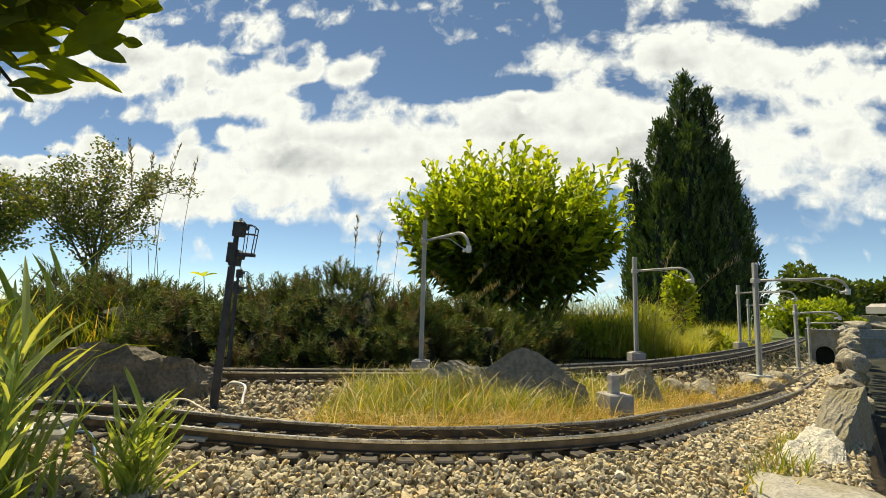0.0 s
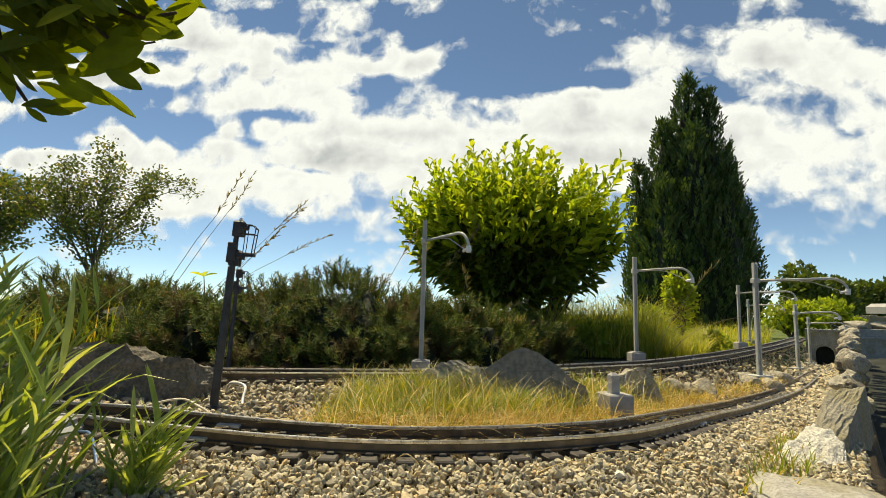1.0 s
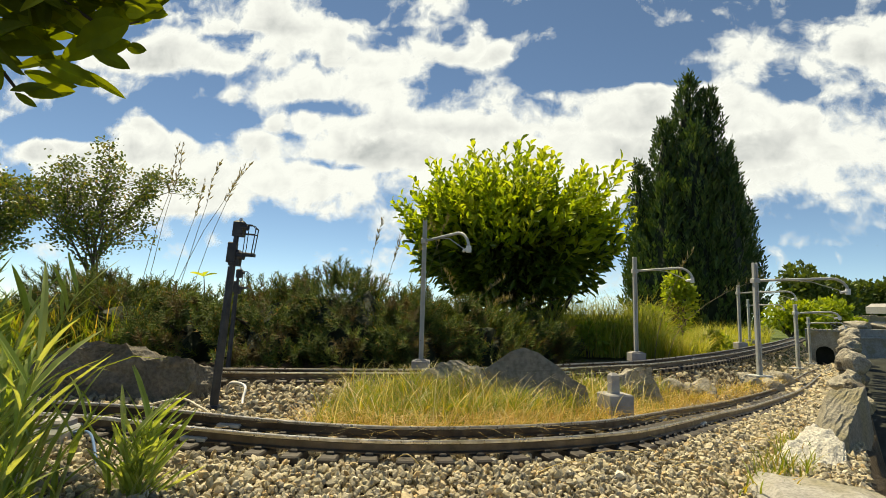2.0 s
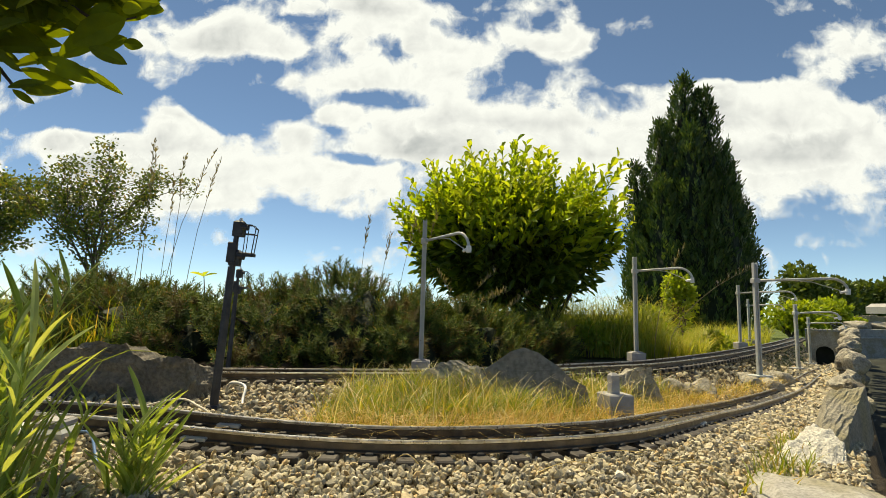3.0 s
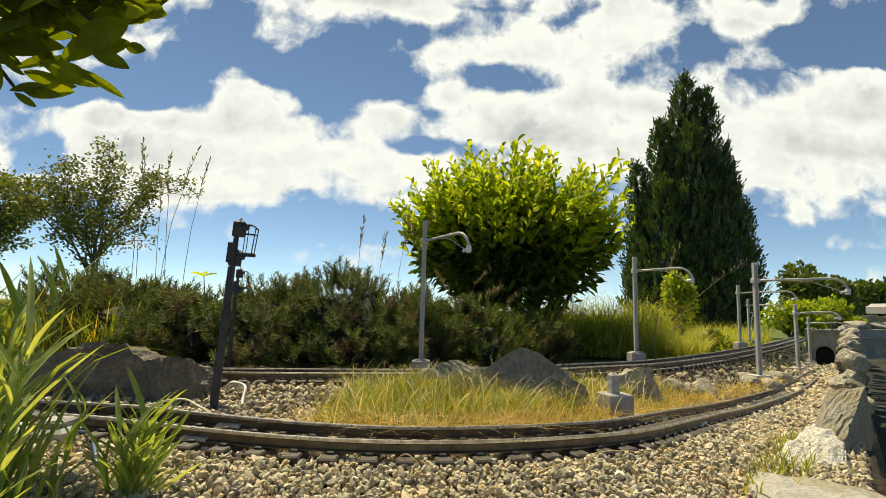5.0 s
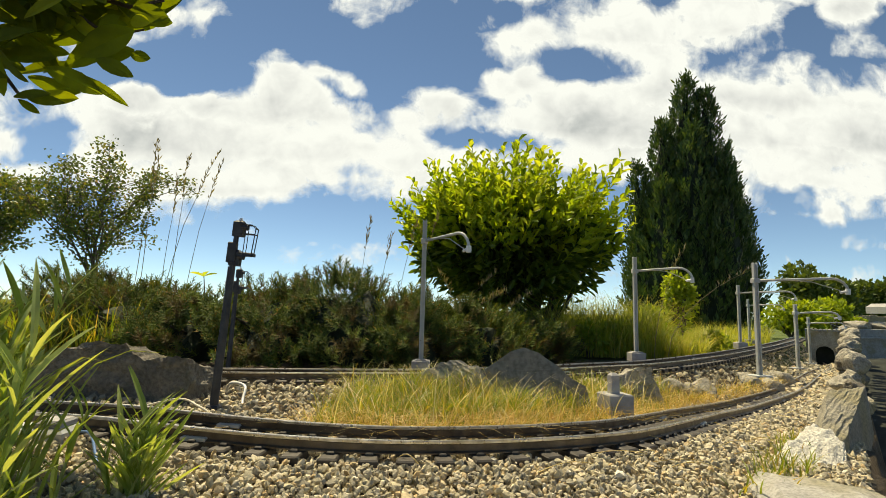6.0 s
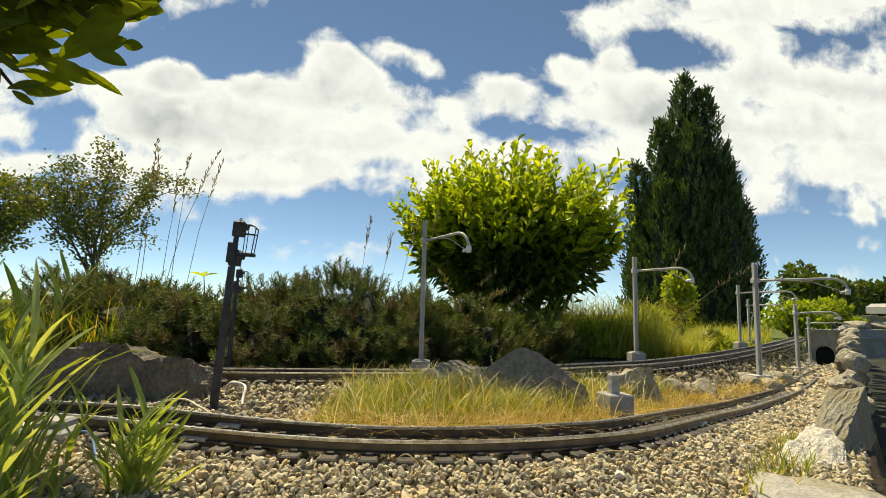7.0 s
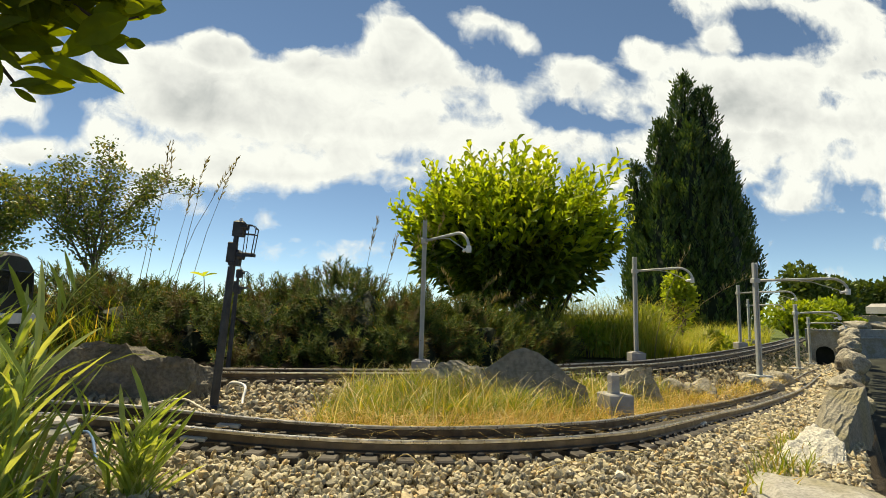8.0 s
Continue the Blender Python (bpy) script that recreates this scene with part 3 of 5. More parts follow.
def build_train():
    """A dark diesel locomotive, its front at the thing's own origin, running towards +x."""
    loco = empty("locomotive", Matrix(), "dark blue-black model locomotive coming along the back track", "locomotive")
    prof = [(-0.048, 0.035), (-0.048, 0.125), (-0.044, 0.150), (-0.030, 0.166), (-0.012, 0.171), (0.012, 0.171), (0.030, 0.166), (0.044, 0.150), (0.048, 0.125), (0.048, 0.035)]
    n = len(prof)
    me = Mesh()
    for xx, sy, sz in ((-0.46, 1, 1), (-0.022, 1, 1), (-0.006, 0.96, 0.985), (0.0, 0.86, 0.95)):
        me.v += [(xx, a * sy, 0.035 + (b - 0.035) * sz) for a, b in prof]
    for i in range(3):
        me.f += [(i * n + k, i * n + (k + 1) % n, (i + 1) * n + (k + 1) % n, (i + 1) * n + k) for k in range(n)]
    me.f += [tuple(range(n - 1, -1, -1)), tuple(range(3 * n, 4 * n))]
    me.m = [0] * len(me.f)
    body = part("body", me, M_BLACK, loco)
    for yy in (-0.021, 0.021):
        me = Mesh()
        me.box(pose(0.0005, yy, 0.108), 0.003, 0.030, 0.034, 0.001)
        part("windscreen", me, M_GLASSDARK, body, "dark glass")
    for yy in (-0.048, 0.048):
        for xx in (-0.04, -0.12, -0.20, -0.28, -0.36):
            me = Mesh()
            me.box(pose(xx, yy, 0.105), 0.04, 0.003, 0.032, 0.001)
            part("side_window", me, M_GLASSDARK, body)
    me = Mesh()
    me.box(pose(-0.012, 0, 0.062), 0.03, 0.099, 0.016, 0.001)
    part("stripe", me, M_WHITE, body, "pale band across the nose")
    for yy in (-0.03, 0.03):
        me = Mesh()
        me.tube([(-0.004, yy, 0.085), (0.005, yy, 0.085)], [0.007, 0.006], 10)
        part("headlight", me, M_WHITE, body)
    me = Mesh()
    me.box(pose(-0.23, 0, 0.018), 0.44, 0.078, 0.02, 0.003)
    me.box(pose(0.004, 0, 0.026), 0.014, 0.088, 0.014, 0.002)
    chassis = part("chassis", me, M_BLACK, loco)
    for yy in (-0.028, 0.028):
        me = Mesh()
        me.tube([(0.008, yy, 0.033), (0.024, yy, 0.033), (0.025, yy, 0.033), (0.028, yy, 0.033)], [0.003, 0.003, 0.009, 0.008], 10)
        part("buffer", me, M_STEEL, chassis)
    me = Mesh()
    me.tube([(-0.03, 0, 0.172), (-0.06, 0, 0.178), (-0.40, 0, 0.178), (-0.44, 0, 0.172)], 0.004, 6)
    me.box(pose(-0.16, 0, 0.169), 0.09, 0.05, 0.009, 0.002)
    part("roof_gear", me, M_STEEL, loco, "grey roof equipment")
    for xx in (-0.07, -0.13, -0.33, -0.39):
        for s in (-1, 1):
            me = Mesh()
            me.tube([(0, s * 0.0205, 0), (0, s * 0.0215, 0), (0, s * 0.0225, 0), (0, s * 0.028, 0)], [0.0165, 0.0165, 0.015, 0.015], 18)
            wheels.append((part("wheel", me, M_STEEL, loco, "grey spoked steel wheel"), xx))
            wheels[-1][0].matrix_basis = pose(xx, 0, 0.0150)
    return loco


M_GLASSDARK = plain("dark_glass", (0.01, 0.012, 0.015), (0.02, 0.022, 0.026), 30, 0.08, 0.0, 0.8, 0.0)
wheels = []


# ---- stones ----
def rock(name, loc, size, seed, mat, label, category="rock", turn=0.0, rough=0.22, flat=(), group="", cuts=5, level=3, tilt=(0, 0)):
    """A broken stone: a lump cut by planes and roughened, sunk a little into the ground."""
    rs = random.Random(seed)
    bm = bmesh.new()
    bmesh.ops.create_icosphere(bm, subdivisions=level, radius=1.0)
    planes = [(Vector((rs.uniform(-1, 1), rs.uniform(-1, 1), rs.uniform(-0.3, 1))).normalized(), rs.uniform(0.5, 0.8)) for _ in range(cuts)]
    planes += [(Vector(n).normalized(), d) for n, d in flat]
    for v in bm.verts:
        for n, d in planes:
            over = v.co.dot(n) - d
            if over > 0:
                v.co -= n * over * 0.94
        p = v.co + Vector((seed * 3.1, seed * 1.7, 0))
        v.co += v.co.normalized() * rough * (0.6 * noise.noise(p * 1.6) + 0.35 * noise.noise(p * 4) + 0.2 * noise.noise(p * 9))
        v.co = Vector((v.co.x * size[0], v.co.y * size[1], v.co.z * size[2]))
    me = bpy.data.meshes.new(name)
    bm.to_mesh(me)
    bm.free()
    ob = part(name, me, mat, m=pose(*loc, tilt[0], tilt[1], turn))
    return tagged(ob, label, category, group)


def slab_rock(name, m, outline, depth, seed, mat, label, category="rock", slope=0.25, rough=0.006, group="", cuts=5):
    """A broken rock with a flat front: its front outline drawn back over its depth, then split and roughened."""
    bm = bmesh.new()
    front = [bm.verts.new((x, 0.0, z)) for x, z in outline]
    rear = [bm.verts.new((x * 0.9, depth * (1 + 0.3 * noise.noise((x * 20, seed, 0))), z * (1 - slope))) for x, z in outline]
    n = len(outline)
    bm.faces.new(front)
    bm.faces.new(list(reversed(rear)))
    for i in range(n):
        bm.faces.new((front[(i + 1) % n], front[i], rear[i], rear[(i + 1) % n]))
    bmesh.ops.recalc_face_normals(bm, faces=bm.faces)
    bmesh.ops.triangulate(bm, faces=bm.faces)
    bmesh.ops.subdivide_edges(bm, edges=bm.edges, cuts=cuts, use_grid_fill=True)
    bmesh.ops.triangulate(bm, faces=bm.faces)
    bm.normal_update()
    moved = []
    for v in bm.verts:
        p = v.co + Vector((seed * 1.3, seed * 0.7, 0))
        moved.append(v.co + v.normal * rough * (0.9 * noise.noise(p * 25) + 0.7 * noise.noise(p * 60) + 0.5 * noise.noise(p * 140)))
    for v, c in zip(bm.verts, moved):
        v.co = c
    me = bpy.data.meshes.new(name)
    bm.to_mesh(me)
    bm.free()
    return tagged(part(name, me, mat, m=m), label, category, group)


def hull_rock(name, corners, seed, mat, label, category, rough=0.004, group=""):
    """A broken block between a few corners, its faces and edges roughened."""
    bm = bmesh.new()
    for c in corners:
        bm.verts.new(c)
    bmesh.ops.convex_hull(bm, input=bm.verts)
    bmesh.ops.delete(bm, geom=[v for v in bm.verts if not v.link_faces], context="VERTS")
    for _ in range(4):
        bmesh.ops.subdivide_edges(bm, edges=bm.edges, cuts=1, use_grid_fill=True)
        bmesh.ops.triangulate(bm, faces=bm.faces)
    bm.normal_update()
    moved = []
    for v in bm.verts:
        p = v.co + Vector((seed * 1.3, seed * 0.7, 0))
        moved.append(v.co + v.normal * rough * (0.9 * noise.noise(p * 22) + 0.8 * noise.noise(p * 60) + 0.6 * noise.noise(p * 150)))
    for v, c in zip(bm.verts, moved):
        v.co = c
    me = bpy.data.meshes.new(name)
    bm.to_mesh(me)
    bm.free()
    return tagged(part(name, me, mat), label, category, group)


# ---- plants ----
def blade_field(name, spots, mat, label, category, tall, wide, bend, wind=0.12, seg=4, kind="stuff"):
    me = Mesh()
    for x, y, z, k in spots:
        h = tall * k * rnd(0.55, 1.15)
        a = rnd(0, 6.28)
        b = bend * rnd(0.1, 1.0) * h
        d = Vector((math.cos(a) * b + wind * h * rnd(-0.6, 1), math.sin(a) * b, 0))
        pts = [Vector((x, y, z)) + Vector((0, 0, h)) * (t - 0.25 * bend * t * t) + d * t * t for t in (i / seg for i in range(seg + 1))]
        w = wide * rnd(0.6, 1.3)
        sd = Vector((math.cos(a + 1.57 + rnd(-.5, .5)), math.sin(a + 1.57 + rnd(-.5, .5)), 0))
        me.strip(pts, [w * (1 - (i / seg) ** 2 * 0.93) for i in range(seg + 1)], sd, 0.15)
    return tagged(part(name, me, mat), label, category, kind=kind)


def leaf_into(me, base, way, side, length, width, droop=0.15, fold=0.25):
    pts = [base + way * length * t - Vector((0, 0, 1)) * droop * length * t * t for t in (0, 0.28, 0.6, 0.85, 1)]
    me.strip(pts, [width * w for w in (0.12, 0.8, 1.0, 0.6, 0.06)], side, fold)


def sprig_mesh(name, seed, leaves=12, length=0.17, leaf=0.055, mat=None):
    """An upright shoot with leaves set spirally along it."""
    random.seed(seed)
    me = Mesh()
    me.tube([(0, 0, 0), (0.004, 0, length * 0.5), (0.0, 0.004, length)], [0.0022, 0.0017, 0.001], 5)
    for i in range(leaves):
        t = 0.15 + 0.85 * i / (leaves - 1)
        a = i * 2.4 + rnd(-.3, .3)
        up = 0.45 + 0.9 * t + rnd(-.15, .2)
        w = Vector((math.cos(a), math.sin(a), up)).normalized()
        sd = Vector((-math.sin(a), math.cos(a), rnd(-.3, .3))).normalized()
        leaf_into(me, Vector((0, 0, length * t)), w, sd, leaf * rnd(0.7, 1.1) * (1.0 - 0.25 * t), leaf * 0.36 * rnd(0.85, 1.15), 0.12)
    data = me.make(name)
    data.materials.append(mat)
    return data


def aim(p, way, roll=0.0, s=1.0):
    """A pose at p whose z runs along way."""
    q = Vector(way).to_track_quat("Z", "Y").to_matrix().to_4x4()
    return Matrix.Translation(p) @ q @ pose(0, 0, 0, 0, 0, roll) @ Matrix.Diagonal((s, s, s, 1))


def build_laurel():
    """The laurel bush behind the back track."""
    bush = empty("laurel_bush", pose(0.258, 2.0, 0.0), "rounded laurel bush with bright new shoots on top", "bush")
    random.seed(11)
    RX, RY, RZ, CZ = 0.35, 0.31, 0.235, 0.345

    def shell(a, el, r):
        lump = 1 + 0.34 * noise.noise((math.cos(a) * 2.6, math.sin(a) * 2.6, el * 2.6)) + 0.16 * noise.noise((math.cos(a) * 7, math.sin(a) * 7, el * 7))
        flare = 1.0 if el > 0 else 1.0 - 0.28 * (-el)
        return Vector((math.cos(a) * math.cos(el) * RX * r * lump * flare, math.sin(a) * math.cos(el) * RY * r * lump * flare, CZ + math.sin(el) * RZ * r * lump))

    wood = Mesh()
    for k in range(16):
        a = rnd(0, 6.28)
        e = Vector((0.06 + math.cos(a) * rnd(0.08, 0.3), math.sin(a) * rnd(0.08, 0.25), rnd(0.3, 0.58)))
        b = Vector((0.12 + rnd(-.03, .03), rnd(-.03, .03), -0.01))
        mid = b.lerp(e, 0.45)
        wood.tube([b, b.lerp(mid, 0.5) + Vector((0, 0, 0.03)), mid, e], [0.016, 0.013, 0.009, 0.003], 6)
    part("stem_wood", wood, M_BARKDARK, bush, "dark branching stems")
    # dark solid core added to block light, its colour standing in for inner shade
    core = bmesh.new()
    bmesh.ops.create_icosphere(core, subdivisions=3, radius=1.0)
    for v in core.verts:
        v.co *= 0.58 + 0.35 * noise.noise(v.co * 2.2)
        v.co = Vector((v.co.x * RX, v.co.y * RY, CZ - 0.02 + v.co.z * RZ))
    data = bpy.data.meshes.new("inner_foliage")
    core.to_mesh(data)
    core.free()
    part("inner_foliage", data, M_SHADECORE, bush, "dark solid core standing in for shade among the leaves")
    crown = Mesh()
    for k in range(9000):
        a, el = rnd(0, 6.28), math.asin(rnd(-0.97, 1))
        p = shell(a, el, rnd(0.3, 1) ** 0.45)
        if p.z < 0.2 and p.x > 0.02 and random.random() < 0.75:
            continue
        w = Vector((math.cos(a) * 0.8 + rnd(-.6, .6), math.sin(a) * 0.8 + rnd(-.6, .6), rnd(-.5, .9))).normalized()
        sd = w.orthogonal().normalized()
        sd.rotate(Matrix.Rotation(rnd(0, 6.28), 3, w))
        leaf_into(crown, p, w, sd, rnd(0.032, 0.055), rnd(0.012, 0.019), 0.2)
    part("crown", crown, M_LAUREL, bush, "dense dark green leaves")
    crown = Mesh()
    for k in range(3000):
        a, el = rnd(0, 6.28), math.asin(rnd(-0.05, 1))
        if el < 0.45 and random.random() < 0.4:
            continue
        p = shell(a, el, rnd(0.92, 1.06))
        w = Vector((math.cos(a) * 0.7 + rnd(-.5, .5), math.sin(a) * 0.7 + rnd(-.5, .5), rnd(0.2, 1.2))).normalized()
        sd = w.orthogonal().normalized()
        sd.rotate(Matrix.Rotation(rnd(0, 6.28), 3, w))
        leaf_into(crown, p, w, sd, rnd(0.038, 0.058), rnd(0.013, 0.020), 0.15)
    part("new_growth", crown, M_LAURELNEW, bush, "bright yellow-green young leaves")
    kinds = [sprig_mesh("shoot", 60 + k, 10 + k, 0.15 + 0.02 * k, 0.05, M_LAURELNEW) for k in range(4)]
    random.seed(12)
    for k in range(290):
        a, el = rnd(2.7, 6.7), math.asin(rnd(0.2, 1) if k % 6 else rnd(-0.25, 0.2))
        d = Vector((math.cos(a) * math.cos(el), math.sin(a) * math.cos(el), math.sin(el)))
        p = shell(a, el, 0.92)
        part("shoot", kinds[k % 4], M_LAURELNEW, bush, m=aim(p, d * 0.75 + Vector((rnd(-.25, .25), rnd(-.2, .2), 0.7)), rnd(0, 360), rnd(0.5, 1.0) + 0.3 * rnd(0, 1) ** 4))
    return bush


def build_pine(x, y, rx, ry, h, seed, density=1000):
    """A low dwarf pine with upright needle shoots."""
    random.seed(seed)
    bush = empty("dwarf_pine", pose(x, y, land(x, y)), "low dark green dwarf pine with browned inner twigs", "shrub", "dwarf pines behind the track")
    wood = Mesh()
    for k in range(14):
        a = rnd(0, 6.28)
        e = Vector((math.cos(a) * rx * rnd(.3, .8), math.sin(a) * ry * rnd(.3, .8), h * rnd(.3, .75)))
        wood.tube([(0, 0, 0), e * 0.4 + Vector((0, 0, .02)), e], [0.008, 0.005, 0.002], 5)
    part("branch_wood", wood, M_BARKDARK, bush, "dark twisted branches")
    crown = Mesh()
    for k in range(density):
        if k % 20 == 0:
            a, el = rnd(0, 6.28), math.asin(rnd(0.02, 1))
            r = rnd(0.72, 1.05)
            head = Vector((math.cos(a) * math.cos(el) * rx * r, math.sin(a) * math.cos(el) * ry * r, 0.012 + math.sin(el) * h * r * 0.86))
            fan = Vector((math.cos(a) * math.cos(el) * 0.7, math.sin(a) * math.cos(el) * 0.7, 0.55)).normalized()
        p = head + Vector((random.gauss(0, 1), random.gauss(0, 1), random.gauss(0, 0.8))) * 0.017
        way = (fan + Vector((rnd(-1, 1), rnd(-1, 1), rnd(-0.6, 0.9))) * 0.55).normalized()
        ln = rnd(0.024, 0.046)
        side0 = way.orthogonal().normalized()
        for j in range(24):
            t = (j + rnd(0, 1)) / 24
            out = side0.copy()
            out.rotate(Matrix.Rotation(j * 2.4, 3, way))
            d = (out * 0.9 + way * rnd(0.5, 1.0)).normalized()
            b = p + way * ln * t
            sd = d.cross(way).normalized() * 0.0013
            e = b + d * rnd(0.010, 0.016) * (1.15 - 0.5 * t)
            crown.add([b - sd, b + sd, e + sd * 0.4, e - sd * 0.4], [(0, 1, 2, 3)])
    part("needles", crown, M_PINE, bush)
    # dark lump added under the needles, painted as the shade between shoots
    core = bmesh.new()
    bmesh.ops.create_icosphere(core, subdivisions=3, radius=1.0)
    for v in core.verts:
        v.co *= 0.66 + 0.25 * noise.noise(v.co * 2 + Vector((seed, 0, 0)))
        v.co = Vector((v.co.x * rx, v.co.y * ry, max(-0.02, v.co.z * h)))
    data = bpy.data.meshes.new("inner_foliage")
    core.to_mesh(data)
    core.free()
    part("inner_foliage", data, M_SHADECORE, bush, "dark solid lump standing in for shade between the shoots")
    return bush


def build_cypress():
    """The tall dark cypress with several pointed leaders."""
    random.seed(21)
    tree = empty("cypress_tree", pose(2.16, 4.5, -0.06), "tall dense dark green cypress with pointed leaders", "tree")
    wood = Mesh()
    wood.tube([(0, 0, -0.05), (0, 0, 0.5), (0.02, 0, 1.3), (0.02, 0, 2.1)], [0.09, 0.07, 0.04, 0.01], 8)
    part("trunk", wood, M_BARK, tree)
    leaders = [(0.02, 0, 2.40, 0.40), (0.15, -0.1, 2.24, 0.38), (-0.22, -0.05, 1.95, 0.34), (-0.44, 0, 1.58, 0.22), (0.34, -0.05, 1.72, 0.34), (0.44, 0.05, 1.45, 0.26),
               (-0.05, -0.25, 1.85, 0.36), (0.2, -0.3, 1.5, 0.34), (-0.3, -0.25, 1.35, 0.34), (0.5, -0.1, 1.15, 0.2), (-0.46, -0.1, 1.0, 0.24), (0.0, -0.32, 1.1, 0.36), (0.05, 0.3, 1.9, 0.4)]
    # core: dark hull added inside each leader to block light and paint its shade
    core = Mesh()
    crown = Mesh()
    for lx, ly, top, rad in leaders:
        rings, n = 7, 9
        for i in range(rings):
            t = i / (rings - 1)
            r = rad * 0.62 * min(1, (1 - t) * 1.6 + 0.03) * (0.55 + 0.45 * min(1, t * 5))
            core.v += [(lx * (0.7 + 0.3 * t) + math.cos(6.28 * k / n) * r * rnd(.8, 1.1), ly * (0.7 + 0.3 * t) + math.sin(6.28 * k / n) * r, 0.05 + t * (top - 0.18)) for k in range(n)]
        o = len(core.v) - rings * n
        for i in range(rings - 1):
            core.f += [(o + i * n + k, o + i * n + (k + 1) % n, o + (i + 1) * n + (k + 1) % n, o + (i + 1) * n + k) for k in range(n)]
        count = int(1300 * top * rad / 0.8)
        for k in range(count):
            t = 1 - rnd(0, 1) ** 0.75
            t = min(0.99, max(0.02, rnd(0, 1) if k % 3 else t))
            r = rad * min(1, ((1 - t) * 1.35) ** 0.8 + 0.02) * (0.7 + 0.3 * min(1, t * 5))
            a = rnd(0, 6.28)
            q = r * rnd(0.62, 1.0) * (1 + 0.18 * noise.noise((a * 1.4, t * 7, lx * 9)))
            p = Vector((lx * (0.7 + 0.3 * t) + math.cos(a) * q, ly * (0.7 + 0.3 * t) + math.sin(a) * q, 0.03 + t * (top - 0.08)))
            way = Vector((math.cos(a) * 0.35 + rnd(-.15, .15), math.sin(a) * 0.35 + rnd(-.15, .15), 1)).normalized()
            ln = rnd(0.05, 0.11)
            sd0 = way.orthogonal().normalized()
            sd0.rotate(Matrix.Rotation(rnd(0, 6.28), 3, way))
            nrm = way.cross(sd0)
            for j in range(6):
                tt = j / 6
                sgn = 1 if j % 2 else -1
                b = p + way * ln * tt
                d = (way * 0.95 + sd0 * sgn * rnd(0.25, 0.6) + nrm * rnd(-.3, .3)).normalized()
                w = nrm.cross(d).normalized() * rnd(0.006, 0.010)
                e = b + d * ln * rnd(0.35, 0.6)
                m2 = b.lerp(e, 0.55)
                crown.add([b, m2 + w, e, m2 - w], [(0, 1, 2, 3)])
    core.m = [0] * len(core.f)
    part("inner_foliage", core, M_SHADECORE, tree, "dark hull added inside the crown for its inner shade")
    part("crown", crown, M_CYPRESS, tree)
    return tree


# near-black green of the added plant cores: shade put into the colour
M_SHADECORE = plain("plant_core_shade", (0.008, 0.016, 0.007), (0.02, 0.035, 0.013), 30, 0.95, bump=1.0)


def grow(wood, tips, p, way, length, radius, depth):
    q = p + way * length
    mid = p.lerp(q, 0.5) + Vector((rnd(-1, 1), rnd(-1, 1), rnd(-1, 1))) * length * 0.08
    wood.tube([p, mid, q], [radius, radius * 0.85, radius * 0.65], 5)
    if depth == 0:
        tips.append((q, way))
        return
    if depth < 3:
        tips.append((mid, way))
    for k in range(3):
        d = (way + Vector((rnd(-1, 1), rnd(-1, 1), rnd(-0.35, 0.7))) * 0.85).normalized()
        grow(wood, tips, q if k else mid, d, length * rnd(0.6, 0.85), radius * 0.6, depth - 1)


def build_tree(name, x, y, z, height, spread, seed, mat, label, leaves=3600, leaf=0.05, depth=4, bare=0.35):
    """A deciduous tree: trunk, limbs, crown of many small leaves."""
    random.seed(seed)
    tree = empty(name, pose(x, y, z), label, "tree")
    wood, tips = Mesh(), []
    wood.tube([(0, 0, -0.1), (0.02 * height, 0, height * bare * 0.5), (0, 0, height * bare)], [height * 0.018, height * 0.015, height * 0.012], 7)
    for k in range(5):
        a = k * 1.257 + rnd(-.4, .4)
        up = 1.3 if k else 3
        d = Vector((math.cos(a) * spread / height * 2, math.sin(a) * spread / height * 2, up * 0.7)).normalized()
        grow(wood, tips, Vector((0, 0, height * (bare - 0.04 * k))), d, height * 0.235, height * 0.008, depth - 1)
    part("trunk", wood, M_BARK, tree)
    crown = Mesh()
    for k in range(leaves):
        p, d = tips[k % len(tips)]
        q = p + Vector((random.gauss(0, 1), random.gauss(0, 1), random.gauss(0, 0.8))) * height * 0.028
        w = Vector((rnd(-1, 1), rnd(-1, 1), rnd(-0.8, 0.8))).normalized()
        sd = w.orthogonal().normalized() * leaf * 0.26
        crown.add([q, q + w * leaf * 0.5 + sd, q + w * leaf, q + w * leaf * 0.5 - sd], [(0, 1, 2, 3)])
    part("crown", crown, mat, tree)
    return tree


